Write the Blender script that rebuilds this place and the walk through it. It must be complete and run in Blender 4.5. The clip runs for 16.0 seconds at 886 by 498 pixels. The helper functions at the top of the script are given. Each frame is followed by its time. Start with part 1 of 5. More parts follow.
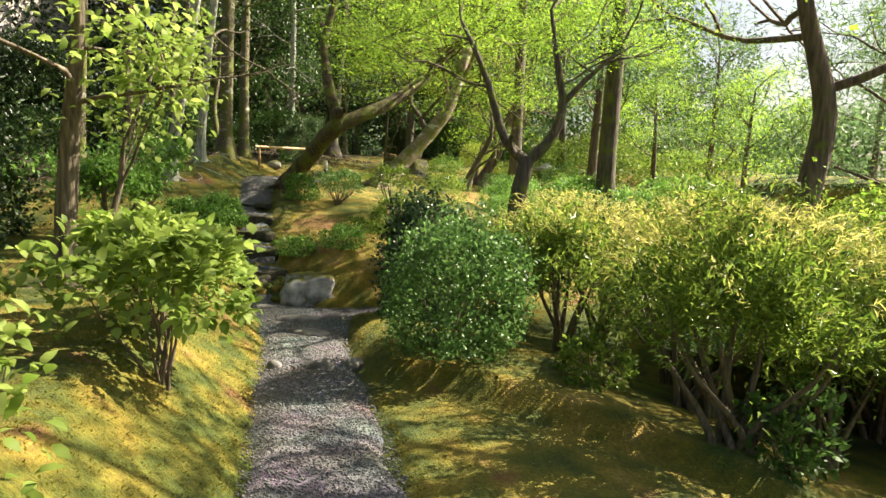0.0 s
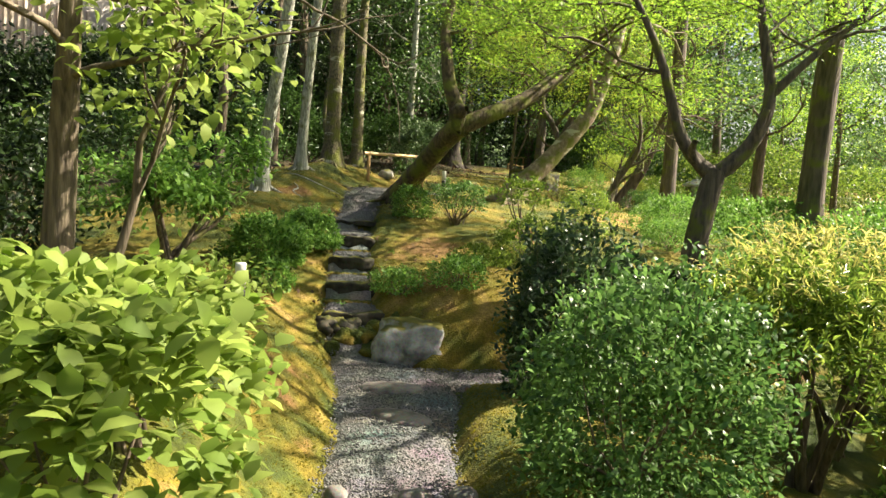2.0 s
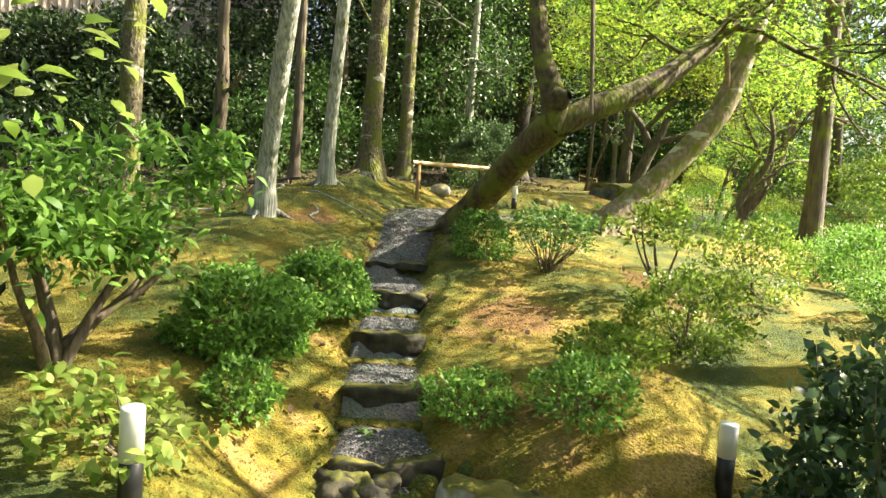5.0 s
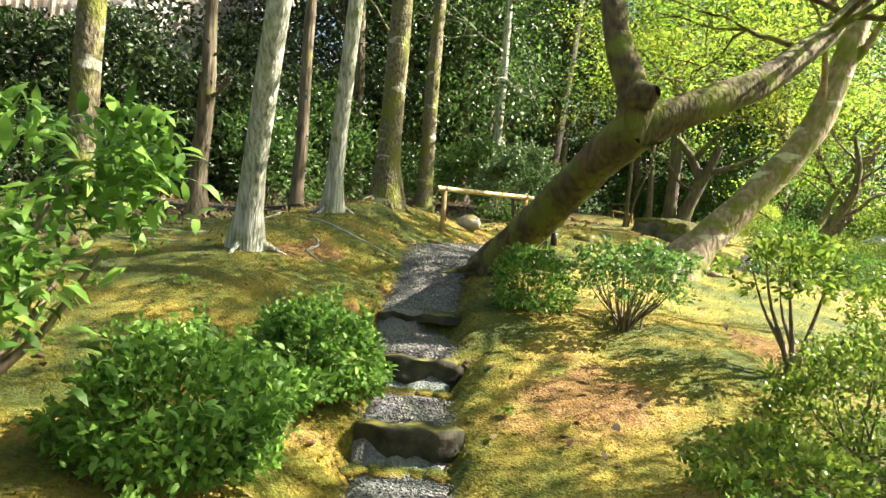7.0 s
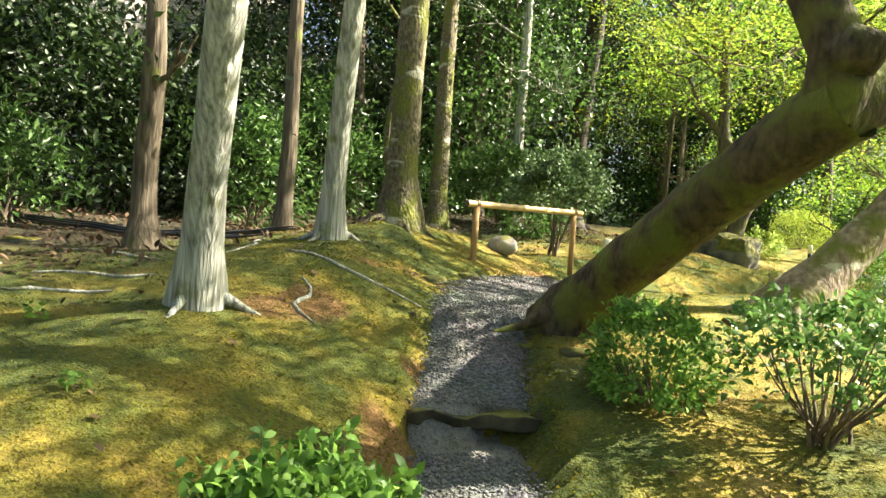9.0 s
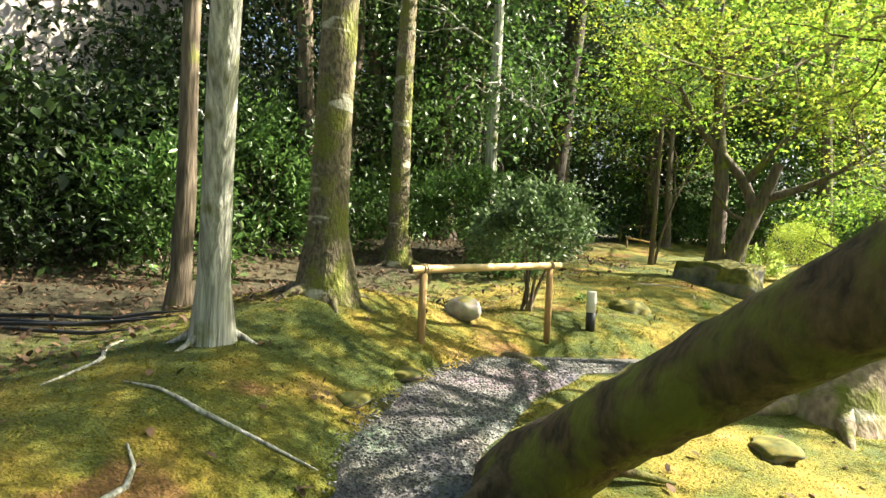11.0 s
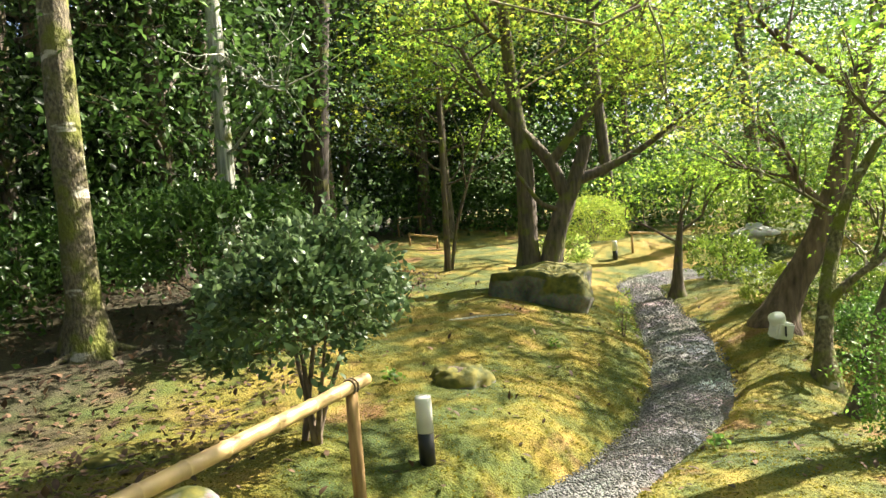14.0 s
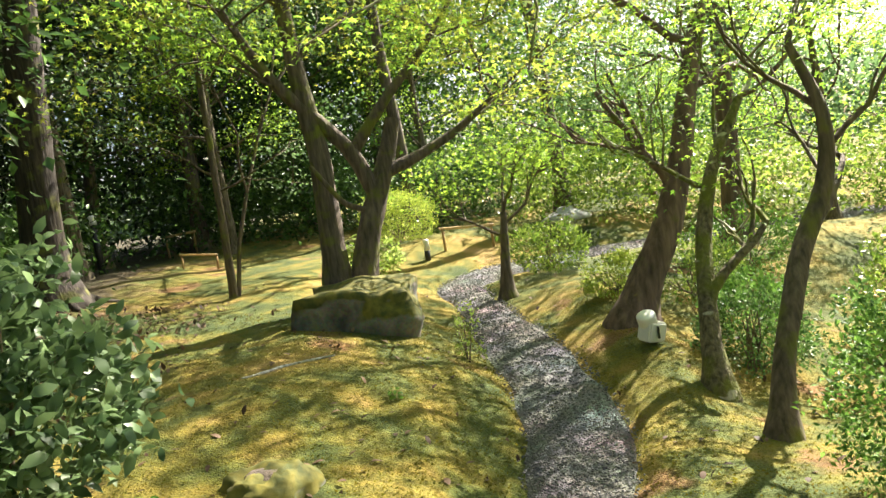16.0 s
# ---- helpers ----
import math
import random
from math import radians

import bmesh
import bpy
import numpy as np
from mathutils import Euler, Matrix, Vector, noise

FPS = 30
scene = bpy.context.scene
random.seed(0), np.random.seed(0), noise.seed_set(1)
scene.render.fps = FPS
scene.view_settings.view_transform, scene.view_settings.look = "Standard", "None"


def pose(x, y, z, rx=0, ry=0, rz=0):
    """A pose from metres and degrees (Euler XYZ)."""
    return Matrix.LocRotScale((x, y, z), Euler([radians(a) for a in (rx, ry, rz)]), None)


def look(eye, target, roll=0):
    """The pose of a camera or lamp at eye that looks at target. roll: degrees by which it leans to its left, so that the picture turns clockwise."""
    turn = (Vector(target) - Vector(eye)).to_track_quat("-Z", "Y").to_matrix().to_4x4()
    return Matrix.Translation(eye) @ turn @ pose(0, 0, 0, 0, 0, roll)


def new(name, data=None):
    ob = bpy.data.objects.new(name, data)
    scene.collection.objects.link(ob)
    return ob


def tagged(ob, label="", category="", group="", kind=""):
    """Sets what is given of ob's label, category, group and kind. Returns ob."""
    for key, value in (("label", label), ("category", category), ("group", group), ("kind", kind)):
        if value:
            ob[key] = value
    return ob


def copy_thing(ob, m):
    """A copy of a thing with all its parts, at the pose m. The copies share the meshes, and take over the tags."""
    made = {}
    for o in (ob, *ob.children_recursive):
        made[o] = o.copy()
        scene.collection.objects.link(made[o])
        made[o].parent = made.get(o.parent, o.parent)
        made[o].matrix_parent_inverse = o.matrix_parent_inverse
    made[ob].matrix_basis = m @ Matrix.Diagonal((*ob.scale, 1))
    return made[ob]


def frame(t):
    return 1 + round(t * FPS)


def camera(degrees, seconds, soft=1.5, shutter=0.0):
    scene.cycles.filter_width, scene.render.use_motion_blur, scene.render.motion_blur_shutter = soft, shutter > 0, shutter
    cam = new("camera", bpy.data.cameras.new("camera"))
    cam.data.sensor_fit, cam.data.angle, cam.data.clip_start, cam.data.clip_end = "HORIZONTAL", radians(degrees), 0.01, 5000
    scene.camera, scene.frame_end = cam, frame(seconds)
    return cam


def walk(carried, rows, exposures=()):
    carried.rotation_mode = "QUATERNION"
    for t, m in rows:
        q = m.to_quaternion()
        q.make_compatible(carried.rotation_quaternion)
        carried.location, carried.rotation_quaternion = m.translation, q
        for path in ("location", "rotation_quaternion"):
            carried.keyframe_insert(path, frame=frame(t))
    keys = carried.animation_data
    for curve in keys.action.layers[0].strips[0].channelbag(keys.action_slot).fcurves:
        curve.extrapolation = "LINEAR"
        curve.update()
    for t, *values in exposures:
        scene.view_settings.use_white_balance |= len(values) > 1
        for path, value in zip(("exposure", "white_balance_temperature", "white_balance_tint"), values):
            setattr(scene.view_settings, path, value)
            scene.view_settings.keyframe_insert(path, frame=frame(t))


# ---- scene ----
cam = camera(63.97, 16.0)
# seconds, eye in metres, yaw, pitch and roll in degrees
ROWS = [
    (0.0, 2.910, 2.127, 1.554, 17.24, -5.49, -2.25),
    (0.5, 2.713, 2.710, 1.574, 21.29, -5.24, -3.08),
    (1.0, 2.451, 3.229, 1.585, 24.52, -5.06, -3.40),
    (1.5, 2.216, 3.740, 1.582, 25.81, -5.06, -3.52),
    (2.0, 1.957, 4.239, 1.587, 27.02, -5.00, -3.56),
    (2.5, 1.654, 4.728, 1.616, 28.34, -5.02, -3.45),
    (3.0, 1.363, 5.175, 1.643, 29.10, -4.95, -3.65),
    (3.5, 1.039, 5.586, 1.668, 29.77, -4.69, -3.91),
    (4.0, 0.795, 5.986, 1.707, 30.60, -4.66, -4.13),
    (4.2, 0.699, 6.156, 1.737, 30.85, -4.76, -4.17),
    (6.3, -0.504, 7.848, 1.673, 31.08, -3.04, -4.10),
    (6.5, -0.571, 7.941, 1.675, 31.35, -2.69, -4.23),
    (7.0, -0.716, 8.153, 1.647, 32.21, -1.60, -4.68),
    (7.5, -1.003, 8.453, 1.578, 32.75, -1.35, -4.66),
    (8.0, -1.339, 8.863, 1.576, 32.66, -1.27, -4.61),
    (8.5, -1.652, 9.222, 1.627, 32.16, -1.14, -4.41),
    (9.0, -1.958, 9.536, 1.785, 31.86, -0.89, -4.07),
    (9.2, -2.027, 9.623, 1.837, 31.72, -0.76, -3.97),
    (11.3, -2.516, 11.064, 2.349, 30.21, -1.06, -2.25),
    (11.5, -2.608, 11.244, 2.372, 29.02, -1.18, -1.93),
    (12.0, -2.823, 11.695, 2.514, 27.07, -0.98, -0.80),
    (12.5, -3.044, 12.133, 2.598, 23.44, -1.31, 0.74),
    (13.0, -3.268, 12.498, 2.665, 19.33, -1.95, 2.04),
    (13.5, -3.419, 12.906, 2.719, 15.52, -2.35, 3.19),
    (14.0, -3.527, 13.344, 2.796, 11.83, -2.72, 4.52),
    (14.5, -3.656, 13.728, 2.861, 8.30, -3.25, 5.86),
    (15.0, -3.767, 14.161, 2.866, 3.54, -3.74, 7.09),
    (15.5, -3.821, 14.582, 2.892, -0.86, -4.06, 8.37),
    (16.0, -3.825, 15.011, 2.830, -5.52, -4.77, 9.20),
]
walk(cam, [(t, pose(x, y, z, 90 + pitch, roll, yaw)) for t, x, y, z, yaw, pitch, roll in ROWS],
     [(0.0, 1.92, 6800, 12), (2.0, 1.98, 6800, 11), (4.0, 2.42, 6800, 10), (9.0, 2.70, 6650, 9), (12.5, 2.46, 6600, 11), (16.0, 2.38, 6400, 13)])

# ---------------------------------------------------------------- sky, sun
SUN_AZ, SUN_EL = radians(50), radians(43)          # azimuth from +y towards +x
world = bpy.data.worlds.new("world")
scene.world = world
world.use_nodes = True
wn = world.node_tree.nodes
sky = wn.new("ShaderNodeTexSky")
sky.sky_type, sky.sun_disc, sky.sun_elevation, sky.sun_rotation = "NISHITA", False, SUN_EL, SUN_AZ
sky.dust_density = 4.0
wn["Background"].inputs["Strength"].default_value = 0.05
world.node_tree.links.new(sky.outputs["Color"], wn["Background"].inputs["Color"])
sun = new("sun", bpy.data.lights.new("sun", "SUN"))
sun.data.energy, sun.data.angle, sun.data.color = 5.0, radians(0.53), (1.0, 0.92, 0.77)
sun.matrix_world = look((20 * math.sin(SUN_AZ), 20 * math.cos(SUN_AZ), 20 * math.tan(SUN_EL)), (0, 0, 0))


# ---------------------------------------------------------------- materials
def material(name, rough=0.8):
    m = bpy.data.materials.new(name)
    m.use_nodes = True
    b = m.node_tree.nodes["Principled BSDF"]
    b.inputs["Roughness"].default_value = rough
    return m, m.node_tree.nodes, m.node_tree.links, b


def ramp(n, stops):
    r = n.new("ShaderNodeValToRGB")
    e = r.color_ramp.elements
    while len(e) < len(stops):
        e.new(0.5)
    for el, (p, c) in zip(e, stops):
        el.position, el.color = p, (*c, 1)
    return r


def tex(n, l, kind, scale, vec, detail=4.0, stretch=None):
    t = n.new(kind)
    t.inputs["Scale"].default_value = scale
    if "Detail" in t.inputs:
        t.inputs["Detail"].default_value = detail
    if stretch:
        mp = n.new("ShaderNodeMapping")
        mp.inputs["Scale"].default_value = stretch
        l.new(vec, mp.inputs["Vector"])
        vec = mp.outputs["Vector"]
    l.new(vec, t.inputs["Vector"])
    return t


def coords(n, which="Object"):
    return n.new("ShaderNodeTexCoord").outputs[which]


def mix(n, l, fac, a, b, mode="MIX"):
    m = n.new("ShaderNodeMix")
    m.data_type, m.blend_type = "RGBA", mode
    for socket, v in ((m.inputs[0], fac), (m.inputs[6], a), (m.inputs[7], b)):
        if isinstance(v, (int, float)):
            socket.default_value = v
        elif isinstance(v, tuple):
            socket.default_value = (*v, 1)
        else:
            l.new(v, socket)
    return m.outputs[2]


def bump(n, l, b, height, strength, distance):
    k = n.new("ShaderNodeBump")
    k.inputs["Strength"].default_value, k.inputs["Distance"].default_value = strength, distance
    l.new(height, k.inputs["Height"])
    l.new(k.outputs["Normal"], b.inputs["Normal"])


def leaf_material(name, dark, light, through_light=0.4, rough=0.45, glow=1.35):
    """Leaves: a colour for each leaf, light coming through."""
    m, n, l, b = material(name, rough)
    g = n.new("ShaderNodeNewGeometry")
    r = ramp(n, ((0.0, dark), (0.55, tuple(0.5 * (p + q) for p, q in zip(dark, light))), (1.0, light)))
    l.new(g.outputs["Random Per Island"], r.inputs["Fac"])
    t = tex(n, l, "ShaderNodeTexNoise", 1.7, coords(n), 2)
    c = mix(n, l, 0.5, r.outputs["Color"], t.outputs["Fac"], "SOFT_LIGHT")
    l.new(c, b.inputs["Base Color"])
    b.inputs["Specular IOR Level"].default_value = 0.3
    tr = n.new("ShaderNodeBsdfTranslucent")
    hs = n.new("ShaderNodeHueSaturation")
    hs.inputs["Saturation"].default_value, hs.inputs["Value"].default_value = 1.0, glow
    l.new(c, hs.inputs["Color"])
    l.new(hs.outputs["Color"], tr.inputs["Color"])
    ms = n.new("ShaderNodeMixShader")
    ms.inputs["Fac"].default_value = through_light
    l.new(b.outputs["BSDF"], ms.inputs[1])
    l.new(tr.outputs["BSDF"], ms.inputs[2])
    l.new(ms.outputs["Shader"], n["Material Output"].inputs["Surface"])
    return m


def bark_material(name, dark, light, moss=0.0, grain=9.0, depth=0.02, run=0.13, lichen=False):
    m, n, l, b = material(name, 0.9)
    o = coords(n)
    t1 = tex(n, l, "ShaderNodeTexNoise", grain * 4, o, 6, (1, 1, run))
    t2 = tex(n, l, "ShaderNodeTexNoise", 3.0, o, 4)
    r = ramp(n, ((0.3, dark), (0.68, light)))
    l.new(t1.outputs["Fac"], r.inputs["Fac"])
    c = mix(n, l, 0.5, r.outputs["Color"], t2.outputs["Fac"], "SOFT_LIGHT")
    if moss:
        t3 = tex(n, l, "ShaderNodeTexNoise", 5.0, o, 6)
        r3 = ramp(n, ((0.62 - moss * 0.4, (0, 0, 0)), (0.78 - moss * 0.4, (1, 1, 1))))
        l.new(t3.outputs["Fac"], r3.inputs["Fac"])
        c = mix(n, l, r3.outputs["Color"], c, (0.13, 0.14, 0.02))
    if lichen:
        t5 = tex(n, l, "ShaderNodeTexNoise", 4.3, o, 5, (0.6, 0.6, 1.6))
        r5 = ramp(n, ((0.60, (0, 0, 0)), (0.64, (1, 1, 1))))
        l.new(t5.outputs["Fac"], r5.inputs["Fac"])
        c = mix(n, l, r5.outputs["Color"], c, (0.42, 0.40, 0.31))
    l.new(c, b.inputs["Base Color"])
    bump(n, l, b, t1.outputs["Fac"], 0.9, depth)
    return m


def moss_material():
    m, n, l, b = material("moss", 0.95)
    o = coords(n)
    big = tex(n, l, "ShaderNodeTexNoise", 0.62, o, 3)
    mid = tex(n, l, "ShaderNodeTexNoise", 3.1, o, 5)
    fine = tex(n, l, "ShaderNodeTexNoise", 48.0, o, 5)
    cell = tex(n, l, "ShaderNodeTexVoronoi", 70.0, o)
    # cushions from deep green to mustard, with worn sandy crowns
    r1 = ramp(n, ((0.38, (0.026, 0.048, 0.002)), (0.46, (0.062, 0.078, 0.003)), (0.52, (0.128, 0.114, 0.006)), (0.58, (0.205, 0.150, 0.014)), (0.64, (0.30, 0.20, 0.055))))
    c0 = mix(n, l, 0.5, big.outputs["Fac"], mid.outputs["Fac"])
    l.new(c0, r1.inputs["Fac"])
    r2 = ramp(n, ((0.30, (0.30, 0.30, 0.30)), (0.70, (0.70, 0.70, 0.70))))
    l.new(fine.outputs["Fac"], r2.inputs["Fac"])
    c = mix(n, l, 0.8, r1.outputs["Color"], r2.outputs["Color"], "OVERLAY")
    # rust coloured dead patches
    rust = tex(n, l, "ShaderNodeTexNoise", 1.25, o, 4)
    rk = ramp(n, ((0.62, (0, 0, 0)), (0.68, (0.8, 0.8, 0.8))))
    l.new(rust.outputs["Fac"], rk.inputs["Fac"])
    rc = ramp(n, ((0.3, (0.115, 0.05, 0.015)), (0.7, (0.25, 0.115, 0.045))))
    l.new(fine.outputs["Fac"], rc.inputs["Fac"])
    c = mix(n, l, rk.outputs["Color"], c, rc.outputs["Color"])
    # bare brown earth under the tall trees
    sx = n.new("ShaderNodeSeparateXYZ")
    l.new(o, sx.inputs["Vector"])
    far = n.new("ShaderNodeMath")
    far.operation = "MULTIPLY_ADD"
    l.new(mid.outputs["Fac"], far.inputs[0])
    far.inputs[1].default_value = -3.2
    slant = n.new("ShaderNodeMath")
    slant.operation = "MULTIPLY_ADD"
    l.new(sx.outputs["Y"], slant.inputs[0])
    slant.inputs[1].default_value = 0.08
    l.new(sx.outputs["X"], slant.inputs[2])
    l.new(slant.outputs[0], far.inputs[2])
    earth = n.new("ShaderNodeMapRange")
    for k, v in (("From Min", -6.3), ("From Max", -7.3), ("To Min", 0.0), ("To Max", 0.9)):
        earth.inputs[k].default_value = v
    l.new(far.outputs[0], earth.inputs["Value"])
    soil = ramp(n, ((0.3, (0.012, 0.008, 0.005)), (0.7, (0.045, 0.03, 0.019))))
    l.new(fine.outputs["Fac"], soil.inputs["Fac"])
    c = mix(n, l, earth.outputs["Result"], c, soil.outputs["Color"])
    l.new(c, b.inputs["Base Color"])
    h = mix(n, l, 0.5, fine.outputs["Fac"], cell.outputs["Distance"])
    bump(n, l, b, h, 0.9, 0.02)
    b.inputs["Sheen Weight"].default_value = 0.06
    b.inputs["Sheen Tint"].default_value = (0.75, 0.8, 0.25, 1)
    return m


def stone_material(name, dark, light, scale=6.0, moss=0.0, rough=0.85):
    m, n, l, b = material(name, rough)
    o = coords(n)
    t1 = tex(n, l, "ShaderNodeTexNoise", scale, o, 8)
    t2 = tex(n, l, "ShaderNodeTexVoronoi", scale * 9, o)
    r = ramp(n, ((0.32, dark), (0.66, light)))
    l.new(t1.outputs["Fac"], r.inputs["Fac"])
    c = mix(n, l, 0.25, r.outputs["Color"], t2.outputs["Color"], "SOFT_LIGHT")
    if moss:
        geo = n.new("ShaderNodeNewGeometry")
        sep = n.new("ShaderNodeSeparateXYZ")
        l.new(geo.outputs["Normal"], sep.inputs["Vector"])
        add = n.new("ShaderNodeMath")
        add.operation = "MULTIPLY_ADD"
        l.new(t1.outputs["Fac"], add.inputs[0])
        add.inputs[1].default_value = 1.3
        l.new(sep.outputs["Z"], add.inputs[2])
        r3 = ramp(n, ((1.0 - moss * 0.5, (0, 0, 0)), (1.12 - moss * 0.5, (1, 1, 1))))
        half = n.new("ShaderNodeMath")
        half.operation = "MULTIPLY"
        half.inputs[1].default_value = 0.62
        l.new(add.outputs[0], half.inputs[0])
        l.new(half.outputs[0], r3.inputs["Fac"])
        mossy = ramp(n, ((0.35, (0.045, 0.056, 0.005)), (0.65, (0.15, 0.130, 0.014))))
        t4 = tex(n, l, "ShaderNodeTexNoise", 14.0, o, 5)
        l.new(t4.outputs["Fac"], mossy.inputs["Fac"])
        c = mix(n, l, r3.outputs["Color"], c, mossy.outputs["Color"])
    l.new(c, b.inputs["Base Color"])
    bump(n, l, b, t1.outputs["Fac"], 0.7, 0.03)
    return m


def gravel_material():
    m, n, l, b = material("gravel_bed", 0.95)
    o = coords(n)
    v = tex(n, l, "ShaderNodeTexVoronoi", 75.0, o)
    t = tex(n, l, "ShaderNodeTexNoise", 2.2, o, 4)
    r = ramp(n, ((0.0, (0.07, 0.07, 0.066)), (0.5, (0.12, 0.12, 0.115)), (1.0, (0.20, 0.195, 0.188))))
    sep = n.new("ShaderNodeSeparateColor")
    l.new(v.outputs["Color"], sep.inputs["Color"])
    l.new(sep.outputs["Red"], r.inputs["Fac"])
    l.new(mix(n, l, 0.6, r.outputs["Color"], t.outputs["Color"], "SOFT_LIGHT"), b.inputs["Base Color"])
    bump(n, l, b, v.outputs["Distance"], 1.0, 0.012)
    return m


def pebble_material():
    m, n, l, b = material("pebble", 0.85)
    g = n.new("ShaderNodeNewGeometry")
    r = ramp(n, ((0.0, (0.092, 0.092, 0.086)), (0.5, (0.130, 0.130, 0.122)), (0.9, (0.160, 0.159, 0.149)), (1.0, (0.21, 0.207, 0.195))))
    l.new(g.outputs["Random Per Island"], r.inputs["Fac"])
    l.new(r.outputs["Color"], b.inputs["Base Color"])
    return m


def plain(name, color, rough=0.5, vary=0.15, scale=12.0, metallic=0.0):
    m, n, l, b = material(name, rough)
    t = tex(n, l, "ShaderNodeTexNoise", scale, coords(n), 5)
    r = ramp(n, ((0.3, tuple(c * (1 - vary) for c in color)), (0.7, tuple(min(1, c * (1 + vary)) for c in color))))
    l.new(t.outputs["Fac"], r.inputs["Fac"])
    l.new(r.outputs["Color"], b.inputs["Base Color"])
    b.inputs["Metallic"].default_value = metallic
    bump(n, l, b, t.outputs["Fac"], 0.2, 0.004)
    return m


MOSS = moss_material()
GRAVEL = gravel_material()
PEBBLE = pebble_material()
BARK_PALE = bark_material("bark_pale", (0.15, 0.15, 0.12), (0.60, 0.60, 0.52), 0.16, 11, 0.03, 0.07)
BARK_MOSSY = bark_material("bark_mossy", (0.045, 0.038, 0.022), (0.21, 0.175, 0.105), 0.45, 11, 0.03, 0.55, lichen=True)
BARK_BROWN = bark_material("bark_brown", (0.045, 0.034, 0.022), (0.19, 0.15, 0.10), 0.1, 8, 0.025)
BARK_DARK = bark_material("bark_dark", (0.045, 0.035, 0.028), (0.15, 0.115, 0.085), 0.25, 8, 0.02)
BARK_BLACK = bark_material("bark_black", (0.014, 0.011, 0.009), (0.06, 0.046, 0.034), 0.15, 8, 0.02)
BARK_MAPLE = bark_material("bark_maple", (0.028, 0.020, 0.011), (0.115, 0.082, 0.04), 0.42, 7, 0.02, 0.45)
BARK_LICHEN = bark_material("bark_lichen", (0.13, 0.09, 0.065), (0.32, 0.25, 0.18), 0.45, 6, 0.02, 0.5, True)
BARK_PINE = bark_material("bark_pine", (0.055, 0.036, 0.027), (0.20, 0.135, 0.10), 0.1, 5, 0.03)
TWIG = bark_material("twig", (0.06, 0.045, 0.03), (0.20, 0.15, 0.10), 0.1, 12, 0.004)
MOSS_FROND = leaf_material("moss_frond", (0.075, 0.085, 0.005), (0.19, 0.155, 0.014), 0.5, 0.8, 1.6)
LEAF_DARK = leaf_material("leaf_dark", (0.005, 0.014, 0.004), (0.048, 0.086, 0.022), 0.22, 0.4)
LEAF_EVER = leaf_material("leaf_evergreen", (0.022, 0.06, 0.012), (0.11, 0.20, 0.045), 0.32, 0.36)
LEAF_FRESH = leaf_material("leaf_fresh", (0.035, 0.095, 0.02), (0.17, 0.30, 0.075), 0.35, 0.4)
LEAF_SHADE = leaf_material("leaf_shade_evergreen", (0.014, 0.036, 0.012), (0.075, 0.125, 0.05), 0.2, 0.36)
LEAF_GREY = leaf_material("leaf_grey_green", (0.04, 0.08, 0.03), (0.17, 0.25, 0.10), 0.25, 0.42)
LEAF_MAPLE = leaf_material("leaf_maple", (0.10, 0.20, 0.022), (0.27, 0.38, 0.045), 0.62, 0.5, 1.75)
LEAF_MAPLE_YELLOW = leaf_material("leaf_maple_yellow", (0.12, 0.21, 0.022), (0.36, 0.37, 0.05), 0.6, 0.5, 1.5)
LEAF_AZALEA = leaf_material("leaf_azalea", (0.05, 0.13, 0.02), (0.23, 0.40, 0.07), 0.35, 0.5)
LEAF_BROAD = leaf_material("leaf_broad", (0.13, 0.21, 0.03), (0.34, 0.42, 0.10), 0.5, 0.6)
LEAF_PIERIS = leaf_material("leaf_pieris", (0.05, 0.108, 0.013), (0.26, 0.34, 0.055), 0.45, 0.3, 1.45)
LEAF_TASSEL = leaf_material("leaf_tassel", (0.30, 0.31, 0.06), (0.55, 0.48, 0.16), 0.5, 0.6, 1.4)
LEAF_PINE = leaf_material("leaf_pine", (0.07, 0.14, 0.05), (0.20, 0.31, 0.12), 0.4, 0.5)
LEAF_BALL = leaf_material("leaf_ball", (0.18, 0.27, 0.03), (0.42, 0.48, 0.08), 0.4, 0.5)
LEAF_FALLEN = leaf_material("leaf_fallen", (0.03, 0.018, 0.010), (0.17, 0.105, 0.06), 0.1, 0.7)
ROCK_GREY = stone_material("rock_grey", (0.10, 0.10, 0.09), (0.42, 0.41, 0.38), 7, 0.45)
ROCK_MOSSY = stone_material("rock_mossy", (0.04, 0.04, 0.032), (0.20, 0.19, 0.15), 5, 1.15)
# riser stone: near-black because the shade on the risers is put into the colour
STEP_STONE_SHADED = stone_material("step_stone_shaded", (0.010, 0.009, 0.005), (0.05, 0.043, 0.024), 10, 0.22)
FLAT_STONE = stone_material("flat_stone", (0.05, 0.046, 0.04), (0.18, 0.16, 0.14), 8, 0.0)
SLAB = stone_material("slab", (0.16, 0.145, 0.12), (0.36, 0.33, 0.28), 7, 0.35)
BAMBOO = plain("bamboo", (0.55, 0.38, 0.17), 0.4, 0.25, 9)
POST_WOOD = bark_material("post_wood", (0.24, 0.14, 0.05), (0.46, 0.30, 0.13), 0.0, 14, 0.004)
ROPE = plain("rope", (0.26, 0.20, 0.12), 0.9, 0.3, 60)
LAMP_WHITE = plain("lamp_white", (0.80, 0.79, 0.74), 0.35, 0.05, 20)
LAMP_BLACK = plain("lamp_black", (0.018, 0.018, 0.018), 0.4, 0.3, 20)
PIPE = plain("pipe", (0.02, 0.022, 0.025), 0.35, 0.2, 8)
LANTERN = stone_material("lantern_stone", (0.22, 0.22, 0.21), (0.42, 0.42, 0.40), 9, 0.1)
